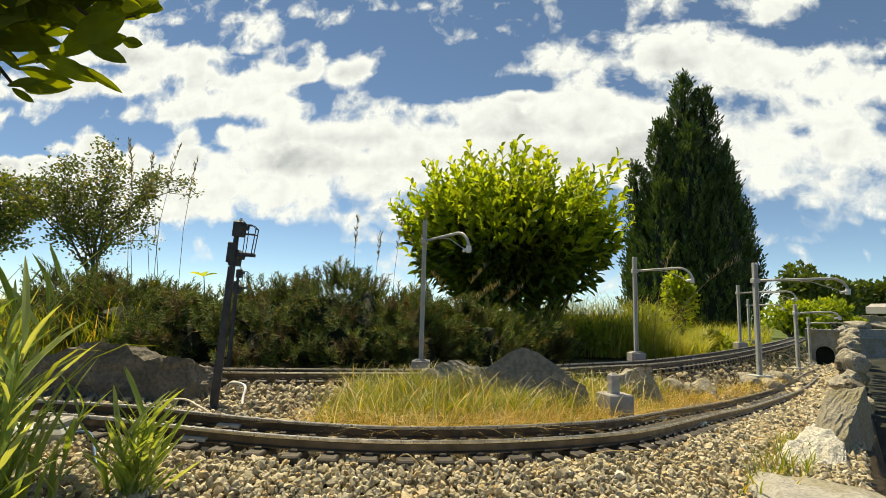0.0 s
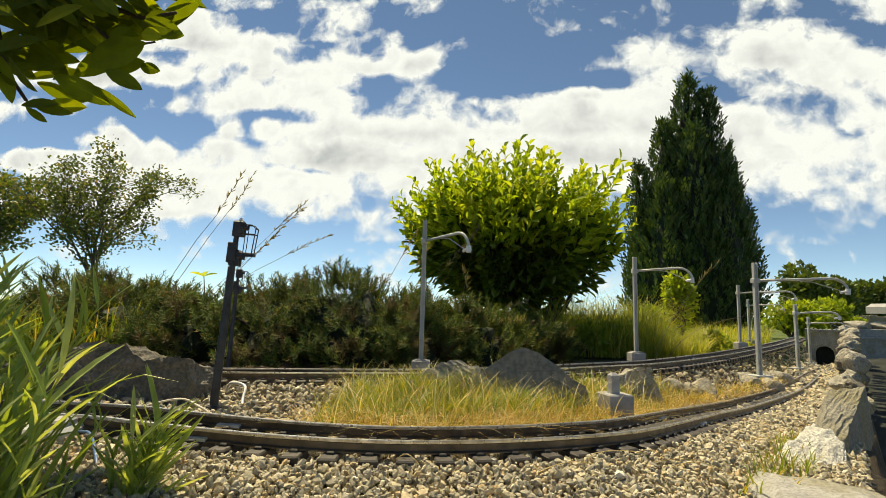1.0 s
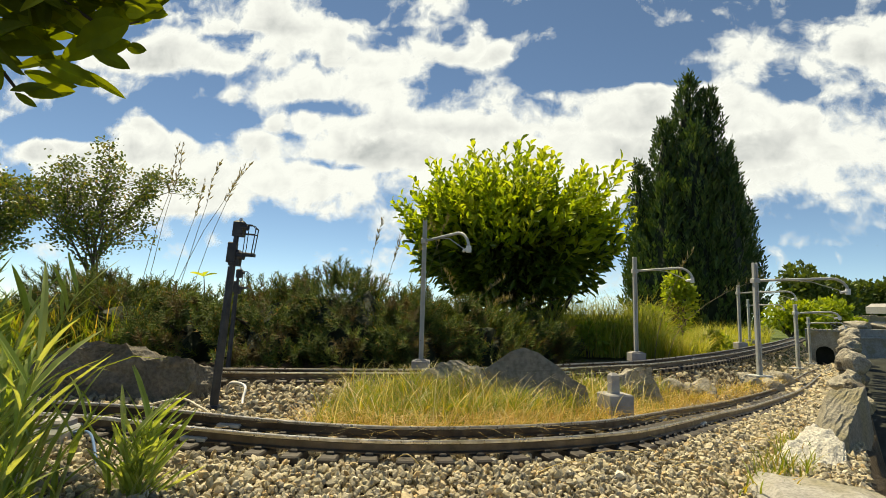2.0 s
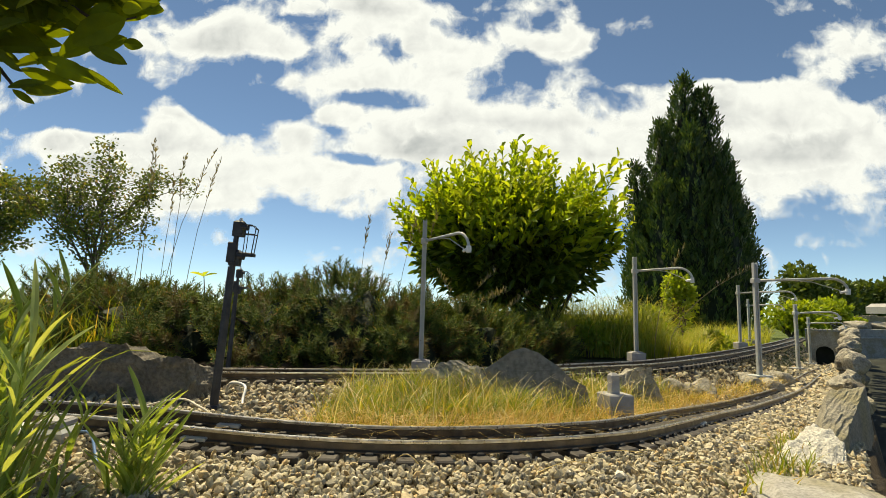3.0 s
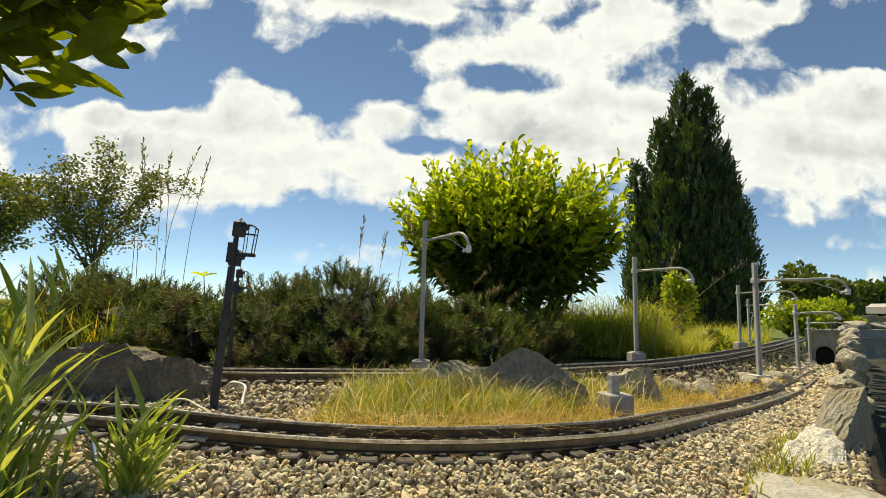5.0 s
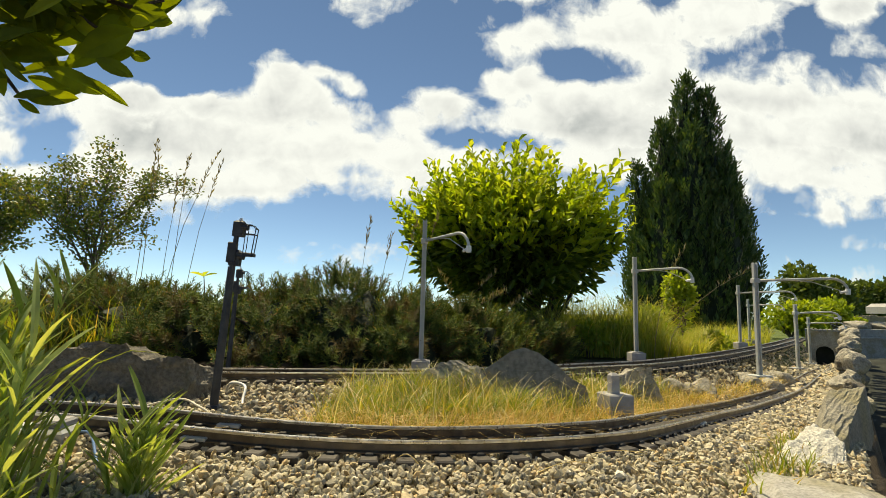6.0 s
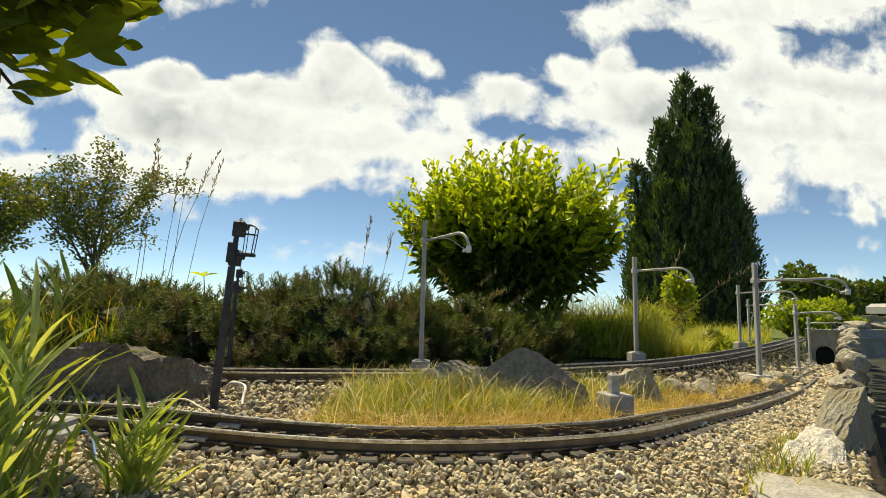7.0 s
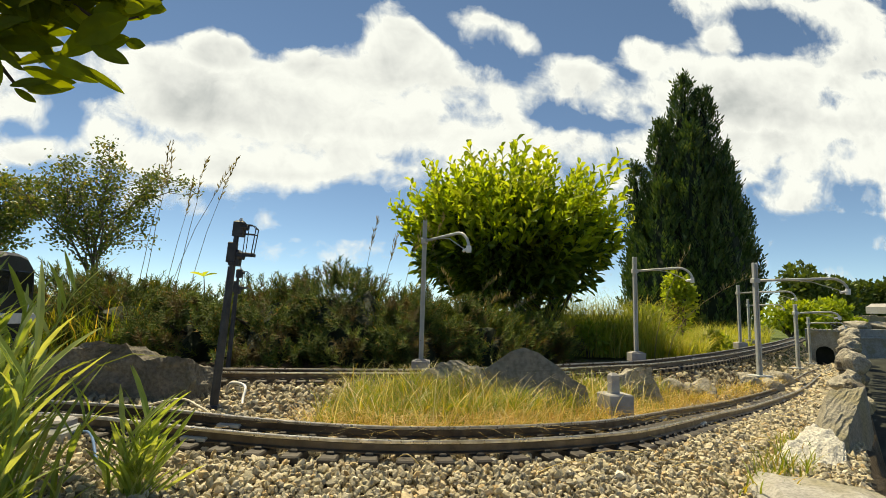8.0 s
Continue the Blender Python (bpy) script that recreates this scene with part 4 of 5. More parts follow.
def build_clump(name, x, y, z, rx, ry, h, seed, mat, label, category, leaves=2600, leaf=0.08, group="", lumps=9):
    """A leafy bush or far crown made of several rounded lumps of leaves on stems."""
    random.seed(seed)
    bush = empty(name, pose(x, y, z), label, category, group)
    wood, crown = Mesh(), Mesh()
    balls = []
    for k in range(lumps):
        a = rnd(0, 6.28)
        r = rnd(0.1, 0.75)
        c = Vector((math.cos(a) * rx * r, math.sin(a) * ry * r, h * rnd(0.3, 0.8) * (1.08 - 0.45 * r)))
        balls.append((c, rnd(0.28, 0.46)))
        wood.tube([(0, 0, -0.02 * h), c * 0.5, c], [h * 0.03, h * 0.02, h * 0.008], 5)
    part("stem_wood", wood, M_BARK, bush)
    for k in range(leaves):
        c, r = balls[k % lumps]
        d = Vector((random.gauss(0, 1), random.gauss(0, 1), random.gauss(0.15, 1))).normalized()
        q = c + Vector((d.x * rx, d.y * ry, d.z * h * 0.55)) * r * rnd(0.55, 1.12)
        w = (d + Vector((rnd(-1, 1), rnd(-1, 1), rnd(-1, 1)))).normalized()
        sd = w.orthogonal().normalized()
        sd.rotate(Matrix.Rotation(rnd(0, 6.28), 3, w))
        sd *= leaf * 0.3
        crown.add([q, q + w * leaf * 0.5 + sd, q + w * leaf, q + w * leaf * 0.5 - sd], [(0, 1, 2, 3)])
    part("crown", crown, mat, bush)
    return bush


def build_stalk(x, y, z, h, seed, lean):
    """A tall seeding grass stalk."""
    random.seed(seed)
    st = empty("grass_stalk", pose(x, y, z), "tall thin seeding grass stalk bending in the wind", "grass", "tall seeding grasses")
    me = Mesh()
    pts = [Vector((lean * h * t * t, 0.03 * h * t * t * rnd(-1, 1), h * t * (1 - 0.12 * lean * t))) for t in (0, .2, .4, .6, .75, .88, 1)]
    me.tube(pts, [0.0011, 0.0010, 0.0009, 0.0008, 0.0007, 0.0006, 0.0004], 4)
    part("stem", me, M_STALK, st)
    me = Mesh()
    for k in range(26):
        t = rnd(0.76, 1.0)
        i = min(5, max(j for j in range(7) if (0, .2, .4, .6, .75, .88, 1)[j] <= t))
        p = pts[i].lerp(pts[i + 1], rnd(0, 1))
        d = Vector((rnd(-.5, .6), rnd(-.4, .4), 1)).normalized()
        sd = d.orthogonal().normalized() * 0.0016
        e = p + d * rnd(0.012, 0.026)
        me.add([p, p.lerp(e, .5) + sd, e, p.lerp(e, .5) - sd], [(0, 1, 2, 3)])
    part("seed_head", me, M_STALK, st, "brown seed head")
    return st


def build_tuft(x, y, z, n, tall, wide, seed, lean, spread, stems=16, group="grass tufts beside the camera"):
    """A tuft of grass blades, each a part, with leafy upright stems among them."""
    random.seed(seed)
    tuft = empty("grass_tuft", pose(x, y, z), "lush bright green tuft of grass and narrow-leaved weeds", "grass", group)
    for k in range(n):
        a = rnd(0, 6.28)
        h = tall * rnd(0.3, 1.1)
        d = Vector((math.cos(a) * rnd(.1, .5) * h + lean * h * rnd(0.0, 1.6), math.sin(a) * rnd(.1, .5) * h, 0))
        b = Vector((rnd(-1, 1) * spread, rnd(-1, 1) * spread * 0.7, 0))
        curl = rnd(0.0, 0.45)
        pts = [b + Vector((0, 0, h)) * (t - curl * t ** 3) + d * t ** 1.7 for t in (i / 6 for i in range(7))]
        me = Mesh()
        sd = Vector((math.cos(a + 1.57), math.sin(a + 1.57), rnd(-.3, .3))).normalized()
        w = wide * rnd(0.4, 1.0)
        me.strip(pts, [w * v for v in (0.7, 0.9, 1.0, 0.92, 0.72, 0.42, 0.05)], sd, 0.22)
        part("blade", me, M_GRASS, tuft)
    kinds = []
    for k in range(7):
        me = Mesh()
        ln, w, droop = rnd(0.030, 0.050), rnd(0.0030, 0.0046), rnd(0.0, 0.35)
        pts = [Vector((0.0, -droop * ln * t * t, ln * t)) for t in (0, 0.2, 0.45, 0.7, 0.88, 1)]
        me.strip(pts, [w * v for v in (0.3, 0.85, 1.0, 0.8, 0.45, 0.05)], (1, 0, 0), 0.2)
        data = me.make("leaf")
        data.materials.append(M_WEED)
        kinds.append(data)
    for k in range(stems):
        a = rnd(0, 6.28)
        h = tall * rnd(0.45, 1.02)
        b = Vector((rnd(-1, 1) * spread, rnd(-1, 1) * spread * 0.7, 0))
        d = Vector((math.cos(a) * 0.22 * h + lean * h * rnd(0.2, 1.3), math.sin(a) * 0.2 * h, 0))
        pts = [b + Vector((0, 0, h * t)) + d * t ** 1.6 for t in (0, 0.25, 0.5, 0.75, 1)]
        me = Mesh()
        me.tube(pts, [0.0013, 0.0012, 0.0010, 0.0008, 0.0005], 5)
        stem = part("stem", me, M_WEED, tuft)
        count = 6 + int(h / 0.011)
        for j in range(count):
            t = (0.12 + 0.88 * j / (count - 1)) * 3.999
            i = int(t)
            p = pts[i].lerp(pts[i + 1], t - i)
            c = j * 2.4 + rnd(-.4, .4)
            way = Vector((math.cos(c), math.sin(c), rnd(0.7, 1.5) + 0.25 * t))
            part("leaf", kinds[j % 7], M_WEED, stem, m=aim(p, way, rnd(-40, 40), rnd(0.6, 1.1) * (0.7 + 0.5 * h / 0.15)))
    return tuft


def build_branch():
    """The laurel branch hanging over the camera, hinged at its thick end."""
    random.seed(91)
    br = empty("laurel_branch", BRANCH, "overhanging laurel branch with backlit leaves", "branch")
    me = Mesh()
    for line in ([(0, 0, 0), (0.06, 0, -0.04), (0.12, 0.0, -0.085), (0.17, 0.0, -0.115), (0.205, 0.0, -0.105)], [(0.0, 0.0, -0.02), (0.035, 0.0, -0.10), (0.06, 0.0, -0.155), (0.085, 0.0, -0.182)],
                 [(0.05, 0.01, -0.035), (0.12, 0.01, -0.06), (0.18, 0.01, -0.075), (0.215, 0.01, -0.065)]):
        me.tube(line, [0.0035, 0.003, 0.0024, 0.0017, 0.001][:len(line)], 6)
    part("twig", me, M_BARKDARK, br, smooth=True)
    me = Mesh()
    me.tube([(0, 0, 0), (-0.05, 0.0, -0.02), (-0.10, -0.02, -0.2), (-0.11, -0.03, -0.53)], [0.004, 0.006, 0.009, 0.012], 7)
    part("stem", me, M_BARKDARK, br, smooth=True)

    def leaf(base, tip, width, roll):
        way = tip - base
        ln = way.length
        way = way / ln
        side = way.cross(Vector((0, 1, 0))).normalized()
        side.rotate(Matrix.Rotation(roll, 3, way))
        sag = way.cross(side)
        pts = [way * ln * t + sag * (0.12 * ln * t * (1 - t)) for t in (0, 0.14, 0.34, 0.56, 0.76, 0.9, 1)]
        me = Mesh()
        me.strip(pts, [width * v for v in (0.12, 0.55, 0.92, 1.0, 0.8, 0.46, 0.05)], side, 0.14)
        part("leaf", me, M_LAURELBIG, br, m=Matrix.Translation(base))

    # the outer leaves, from the lowest twig up: foot, tip and width in millimetres
    for ax, az, bx, bz, w in OUTER_LEAVES:
        y = rnd(-0.02, 0.02)
        leaf(Vector((ax / 1000, y, az / 1000)), Vector((bx / 1000, y + rnd(-0.012, 0.012), bz / 1000)), w / 1000 * 1.12, rnd(-0.35, 0.35))
    # the dense inner leaves
    for k in range(190):
        p = Vector((rnd(0.0, 0.14), rnd(-0.03, 0.05), rnd(-0.152, 0.0)))
        if p.x > 0.20 + p.z * 0.8:
            continue
        d = Vector((rnd(0.1, 1.0), rnd(-0.3, 0.3), rnd(-0.7, 0.6))).normalized() * rnd(0.045, 0.065)
        leaf(p, p + d, rnd(0.014, 0.019), rnd(-0.9, 0.9))
    for k in range(60):
        p = Vector((rnd(0.06, 0.19), rnd(-0.03, 0.06), rnd(-0.075, 0.01)))
        d = Vector((rnd(0.3, 1.0), rnd(-0.3, 0.3), rnd(-0.3, 0.8))).normalized() * rnd(0.045, 0.065)
        leaf(p, p + d, rnd(0.014, 0.019), rnd(-0.9, 0.9))
    return br


OUTER_LEAVES = [(201, -106, 226, -111, 13), (196, -94, 230, -91, 17), (188, -129, 210, -132, 11), (167, -145, 206, -161, 14), (109, -153, 164, -174, 19), (138, -154, 189, -183, 9), (113, -142, 172, -110, 25), (149, -141, 199, -110, 26), (114, -119, 140, -92, 15),
                (144, -106, 158, -79, 13), (164, -118, 184, -97, 17), (87, -184, 130, -175, 18), (102, -189, 151, -197, 10), (97, -193, 136, -189, 10), (97, -193, 112, -203, 7), (187, -92, 211, -65, 21), (193, -86, 222, -85, 15), (160, -142, 190, -122, 17)]
M_LAURELBIG = leaf_mat("laurel_broad_leaf", ((0.0, (0.07, 0.10, 0.010)), (0.6, (0.11, 0.15, 0.014)), (0.8, (0.15, 0.20, 0.015)), (1.0, (0.36, 0.40, 0.03))), 0.52, 0.62, by_object=True)
BRANCH = pose(-0.533, 0.5, 0.524)

build_ground()
build_track("railway_track", NEAR, "curved brass model railway track on brown sleepers")
build_track("railway_track", BACK, "brass model railway track running behind the grass strip")

# masts along the back track and the near track
build_mast(-0.037, 1.0, 0.004, 0.299, 0.257, 0.046, 0.90, 0.227)
build_mast(0.474, 1.25, 0.012, 0.265, 0.230, 0.586, 1.19, 0.203)
build_mast(0.678, 1.10, 0.000, 0.242, 0.203, 0.846, 1.06, 0.178, block=False)
build_mast(1.105, 1.9, 0.012, 0.244, 0.215, 1.25, 1.80, 0.190)
build_mast(1.107, 1.6, -0.028, 0.170, 0.142, 1.214, 1.56, 0.126, block=False)
build_mast(1.50, 2.5, 0.0, 0.215, 0.185, 1.62, 2.42, 0.165)
build_mast(1.647, 2.3, -0.070, 0.134, 0.108, 1.797, 2.28, 0.085, block=False)
build_signal(-0.255, 0.594, 0.0, 0.224, 3.2, "railway signals")
build_signal(-0.379, 0.93, 0.0, 0.190, 2.0, "railway signals")
# the broken-off mast foot
stub = empty("mast_foot", pose(0.229, 0.68, -0.014, 0, 0, 12), "grey plastic mast foot with a broken-off stump", "mast foot")
me = Mesh()
me.box(Matrix(), 0.033, 0.033, 0.034, 0.0015)
part("base_block", me, M_MASTBASE, stub)
me = Mesh()
me.box(pose(-0.002, 0, 0.034), 0.0115, 0.0105, 0.026, 0.003)
part("stump", me, M_MASTBASE, stub)

# stones
slab_rock("rock", pose(-0.405, 0.625, -0.004, -4, 0, -3), [(-0.145, -0.01), (-0.13, 0.032), (-0.085, 0.052), (-0.05, 0.066), (-0.01, 0.074), (0.022, 0.076), (0.036, 0.063), (0.05, 0.056),
          (0.078, 0.060), (0.100, 0.058), (0.106, 0.03), (0.104, -0.03)], 0.10, 3, M_ROCK, "large flat-faced grey rock between the tracks", rough=0.006, cuts=7)
slab_rock("rock", pose(0.100, 0.685, -0.006, -14, 0, 6), [(-0.11, -0.01), (-0.075, 0.034), (-0.036, 0.054), (-0.004, 0.076), (0.016, 0.082), (0.036, 0.075), (0.062, 0.058), (0.076, 0.044), (0.098, 0.032),
          (0.108, -0.01)], 0.055, 8, M_ROCKFACE, "smooth grey peaked rock lying in the dry grass", rough=0.0011, slope=0.4)
slab_rock("rock", pose(0.006, 0.665, -0.006, -16, 0, 10), [(-0.075, -0.01), (-0.06, 0.030), (-0.03, 0.044), (0.0, 0.058), (0.03, 0.062), (0.05, 0.052), (0.066, 0.03), (0.07, -0.01)], 0.06, 9, M_ROCKLIGHT,
          "pale crumbling rock beside the peaked one", rough=0.009)
slab_rock("rock", pose(0.322, 0.85, -0.010, -14, 0, 10), [(-0.040, -0.02), (-0.042, 0.018), (-0.030, 0.034), (-0.01, 0.040), (0.014, 0.046), (0.034, 0.048), (0.042, 0.030), (0.046, -0.02)], 0.05, 13, M_ROCKLIGHT,
          "blocky pale weathered rock at the edge of the ballast", rough=0.008, slope=0.1)
for k, (x, y, s) in enumerate([(0.44, 0.98, .03), (0.49, 1.02, .026), (0.54, 1.06, .034), (0.78, 1.32, .034), (0.86, 1.36, .04), (0.93, 1.46, .036), (1.02, 1.56, .04)]):
    rock("rock", (x, y, land(x, y) + s * 0.25), (s, s * 0.8, s * 0.8), 30 + k, M_ROCKLIGHT, "rough pale stone beside the track", turn=k * 50, group="loose stones between the tracks")

# rubble wall along the pond
hull_rock("stone_slab", [(0.492, 0.66, 0.033), (0.573, 0.70, 0.034), (0.398, 0.52, -0.004), (0.361, 0.50, -0.003), (0.375, 0.50, -0.05), (0.597, 0.72, -0.03), (0.48, 0.70, -0.06), (0.60, 0.74, -0.12), (0.40, 0.51, -0.14)],
          51, M_SLAB, "broken flat stone slab leaning in old mortar", "stone", rough=0.0022)
hull_rock("mortar_lump", [(0.272, 0.455, -0.014), (0.262, 0.420, -0.033), (0.310, 0.400, -0.044), (0.352, 0.43, -0.042), (0.372, 0.47, -0.020), (0.392, 0.51, 0.004), (0.40, 0.56, 0.012), (0.352, 0.52, 0.002), (0.33, 0.52, -0.03), (0.37, 0.44, -0.10), (0.29, 0.45, -0.08)],
          52, M_MORTAR, "rough cream lump of old mortar", "mortar", rough=0.0045)
slab_rock("stone_slab", pose(0.247, 0.318, -0.008, 0, 0, -14), [(-0.045, -0.02), (-0.042, 0.010), (-0.03, 0.017), (0.02, 0.019), (0.045, 0.014), (0.05, -0.02)], 0.06, 53, M_CONCRETE,
          "flat worn concrete slab at the wall's foot", "stone", slope=0.0, rough=0.003)
random.seed(77)
for k in range(30):
    y = 0.84 + k * 0.058 + rnd(-.02, .02)
    x = 0.80 * y - 0.012 + rnd(-.012, .012)
    s = rnd(0.019, 0.029)
    for c in range(1 if k < 6 else 2):
        rock("wall_stone", (x + rnd(-.01, .01), y, -0.030 + 0.0026 * k + c * 0.036 + rnd(-.006, .006)), (s, s * 1.1, s * rnd(.8, 1.0)), 70 + k * 2 + c, M_ROCKLIGHT if (k + c) % 4 else M_ROCK, "rough stone of the low rubble wall", "stone",
             turn=rnd(0, 180), rough=0.32, group="stones of the rubble wall")

# pond, its wall with coping stones
me = Mesh()
for i in range(25):
    for j in range(25):
        y = 0.7 + j * 0.11
        x = 0.80 * y + 0.03 + i * 0.10
        me.v.append((x, y, -0.13 + 0.075 * math.exp(-((x - 2.35) / 0.45) ** 2 - ((y - 2.55) / 0.35) ** 2) + 0.002 * noise.noise((x * 3, y * 3, 0))))
me.f = [(i * 25 + j, (i + 1) * 25 + j, (i + 1) * 25 + j + 1, i * 25 + j + 1) for i in range(24) for j in range(24)]
me.m = [0] * len(me.f)
tagged(part("pond_liner", me, M_LINER, smooth=True), "dark wrinkled pond liner beyond the rubble wall", "pond", kind="structure")
me = Mesh()
me.box(pose(3.92, 3.48, -0.2, 0, 0, 6), 2.6, 0.14, 0.275, 0.004)
me.box(pose(3.92, 3.40, 0.012, 0, 0, 6), 2.6, 0.03, 0.012, 0.002)
pond_wall = tagged(part("pond_wall", me, M_CONCRETE), "grey concrete pond wall capped with pale stones", "wall", kind="structure")
for k in range(14):
    st = rock("coping_stone", (2.73 + k * 0.17, 3.365 + k * 0.018, 0.095), (0.095, 0.085, 0.03), 140 + k, M_ROCKLIGHT, "", turn=6 + rnd(-5, 5), rough=0.18, cuts=3)
    for key in ("label", "category"):
        if key in st:
            del st[key]
    st.parent = pond_wall
# tunnel portal at the end of the near track
portal = empty("tunnel_portal", pose(2.22, 2.98, -0.15, 0, 0, -38), "grey block tunnel portal with an arched opening", "portal")
portal.scale = (0.8, 0.8, 0.8)
me = Mesh()
outer = [(-0.11, 0.0), (-0.11, 0.26), (0.13, 0.26), (0.13, 0.0)]
arch = [(0.055 * math.cos(a), 0.10 + 0.055 * math.sin(a)) for a in (math.pi * k / 10 for k in range(11))]
ring = [(0.055, 0.0)] + arch + [(-0.055, 0.0)]
rim = [(0.13, 0.0), (0.13, 0.08), (0.13, 0.14), (0.13, 0.2), (0.13, 0.26), (0.06, 0.26), (0.0, 0.26), (-0.05, 0.26), (-0.11, 0.26), (-0.11, 0.2), (-0.11, 0.14), (-0.11, 0.08), (-0.11, 0.0)]
for yy in (0.0, 0.06):
    me.v += [(a, yy, b) for a, b in ring] + [(a, yy, b) for a, b in rim]
q = len(ring)
for i in range(q - 1):
    me.f += [(i, i + 1, q + i + 1, q + i), (2 * q + i + 1, 2 * q + i, 3 * q + i, 3 * q + i + 1), (i + 1, i, 2 * q + i, 2 * q + i + 1), (q + i, q + i + 1, 3 * q + i + 1, 3 * q + i)]
me.m = [0] * len(me.f)
part("arch_wall", me, M_ROCKLIGHT, portal)
me = Mesh()
for k in range(9):
    me.box(pose(-0.10 + k * 0.027, 0.02, 0.26), 0.024, 0.07, 0.018, 0.004)
part("parapet", me, M_CONCRETE, portal)
# a dark box closes the arch; its colour stands for the unlit tunnel
me = Mesh()
me.box(pose(0.0, 0.25, -0.01), 0.16, 0.36, 0.2)
part("tunnel_lining", me, M_LINER, portal, "dark box behind the arch standing in for the tunnel's shade")

# plants
for k, (x, y, rx, ry, h) in enumerate([(-0.72, 1.24, 0.16, 0.22, 0.165), (-0.56, 1.22, 0.14, 0.22, 0.14), (-0.38, 1.24, 0.17, 0.25, 0.17), (-0.21, 1.22, 0.17, 0.23, 0.215), (-0.07, 1.22, 0.12, 0.2, 0.16), (-0.95, 1.4, 0.22, 0.25, 0.2), (0.09, 1.3, .14, .14, .13), (0.22, 1.5, .16, .14, .13)]):
    build_pine(x, y, rx, ry, h, 100 + k)
bush = build_laurel()
cypress = build_cypress()
build_tree("young_tree", -5.5, 8.0, -0.1, 3.1, 0.55, 31, M_TREELEAF, "slender young tree with an open leafy crown", 8000, 0.062, bare=0.24)
build_tree("young_tree", -8.1, 9.0, 0.0, 2.6, 0.9, 32, M_TREELEAF, "spreading young tree with small leaves", 6500, 0.07)
build_clump("round_tree", 18.2, 25, -0.5, 2.0, 2.0, 3.6, 33, M_FARLEAF, "round dense garden tree far behind", "tree", 5000, 0.28, lumps=14)
build_clump("round_tree", 25.5, 30, -0.5, 2.2, 2.0, 3.3, 34, M_FARLEAF, "small round tree beside the far hedge", "tree", 3000, 0.32, lumps=12)
build_clump("yellow_bush", 4.1, 6.0, -0.1, 0.42, 0.35, 0.5, 35, M_LIMELEAF, "leafy yellow-green garden bush by the portal", "bush", 2200, 0.06)
build_clump("yellow_bush", 5.45, 7.0, -0.1, 0.3, 0.3, 0.62, 36, M_LIMELEAF, "leafy yellow-green garden bush by the portal", "bush", 1800, 0.06)
build_clump("climbing_shrub", 1.03, 2.25, -0.02, 0.085, 0.08, 0.40, 37, M_LIMELEAF, "lime-green creeper climbing before the cypress", "shrub", 1500, 0.022, lumps=12)
build_clump("climbing_shrub", 0.92, 2.22, -0.02, 0.12, 0.08, 0.24, 38, M_LIMELEAF, "low lime-green shoots at the creeper's foot", "shrub", 1200, 0.020)

for k, (x, y, h) in enumerate([(0.50, 1.75, 0.12), (0.62, 1.85, 0.15), (0.76, 2.0, 0.14), (0.86, 2.05, 0.12), (1.12, 2.15, 0.09), (0.08, 1.42, 0.10), (0.30, 1.55, 0.11)]):
    build_clump("leafy_weed", x, y, -0.02, 0.09, 0.07, h, 240 + k, M_LIMELEAF if k < 5 else M_TREELEAF, "leafy green weed behind the back track", "weed", 420, 0.020, group="weeds behind the track", lumps=7)
random.seed(3)
spots = []
while len(spots) < 9000:
    i = random.randrange(len(NEAR) - 1)
    p, q = NEAR[i], NEAR[i + 1]
    if p.x < -0.16 or p.x > 1.2:
        continue
    side = Vector((-(q - p).y, (q - p).x, 0)).normalized()
    d = rnd(0.050, 0.25) + 0.012 * noise.noise((p.x * 20, 0, 0))
    g = p.lerp(q, rnd(0, 1)) + side * d
    if track_gap(g.x, g.y, BACK_XYZ)[0] < 0.10 or (p.x > 0.5 and d > 0.14) or (p.x > 0.8 and d > 0.09):
        continue
    spots.append((g.x, g.y, land(g.x, g.y), 1.0 + 0.6 * noise.noise((g.x * 11, g.y * 11, 5))))
blade_field("meadow_grass", [p if track_gap(p[0], p[1], NEAR_XYZ)[0] > 0.10 else (p[0], p[1], p[2], p[3] * 0.6) for p in spots if track_gap(p[0], p[1], NEAR_XYZ)[0] > 0.085 + 0.05 * noise.noise((p[0] * 14, p[1] * 14, 2)) or random.random() < 0.42], M_MEADOW, "half-dry meadow grass between the tracks", "grass", 0.054, 0.0011, 1.1)
blade_field("pale_stems", [(x, y, z, 1.0) for x, y, z, k in spots if random.random() < 0.06], M_STALKPALE, "long pale dead stems standing in the grass", "grass", 0.07, 0.0011, 0.9, seg=6)
spots = [(x + rnd(-.02, .02), y - rnd(0, .012), z, k) for x, y, z, k in spots if random.random() < (1.0 if track_gap(x, y, NEAR_XYZ)[0] < 0.115 else 0.45)]
blade_field("dry_straw", spots, M_STRAW, "golden dry straw lying among the grass", "straw", 0.040, 0.0010, 2.0)
spots = [(rnd(0.42, 0.52) * y if k % 3 == 0 else rnd(0.2, 0.43) * y, y, -0.02, rnd(.6, 1.2) * (0.45 if k % 3 == 0 else 1.0)) for k, y in enumerate([rnd(1.7, 2.7) for _ in range(6500)])]
spots += [(rnd(0.49, 0.64) * y, y, -0.03, rnd(.3, .7)) for y in [rnd(2.2, 4.2) for _ in range(2600)]]
spots = [p for p in spots if track_gap(p[0], p[1], BACK_XYZ)[0] > 0.12]
blade_field("tall_grass", spots, M_TALL, "tall green grass behind the back track", "grass", 0.245, 0.0028, 1.0)
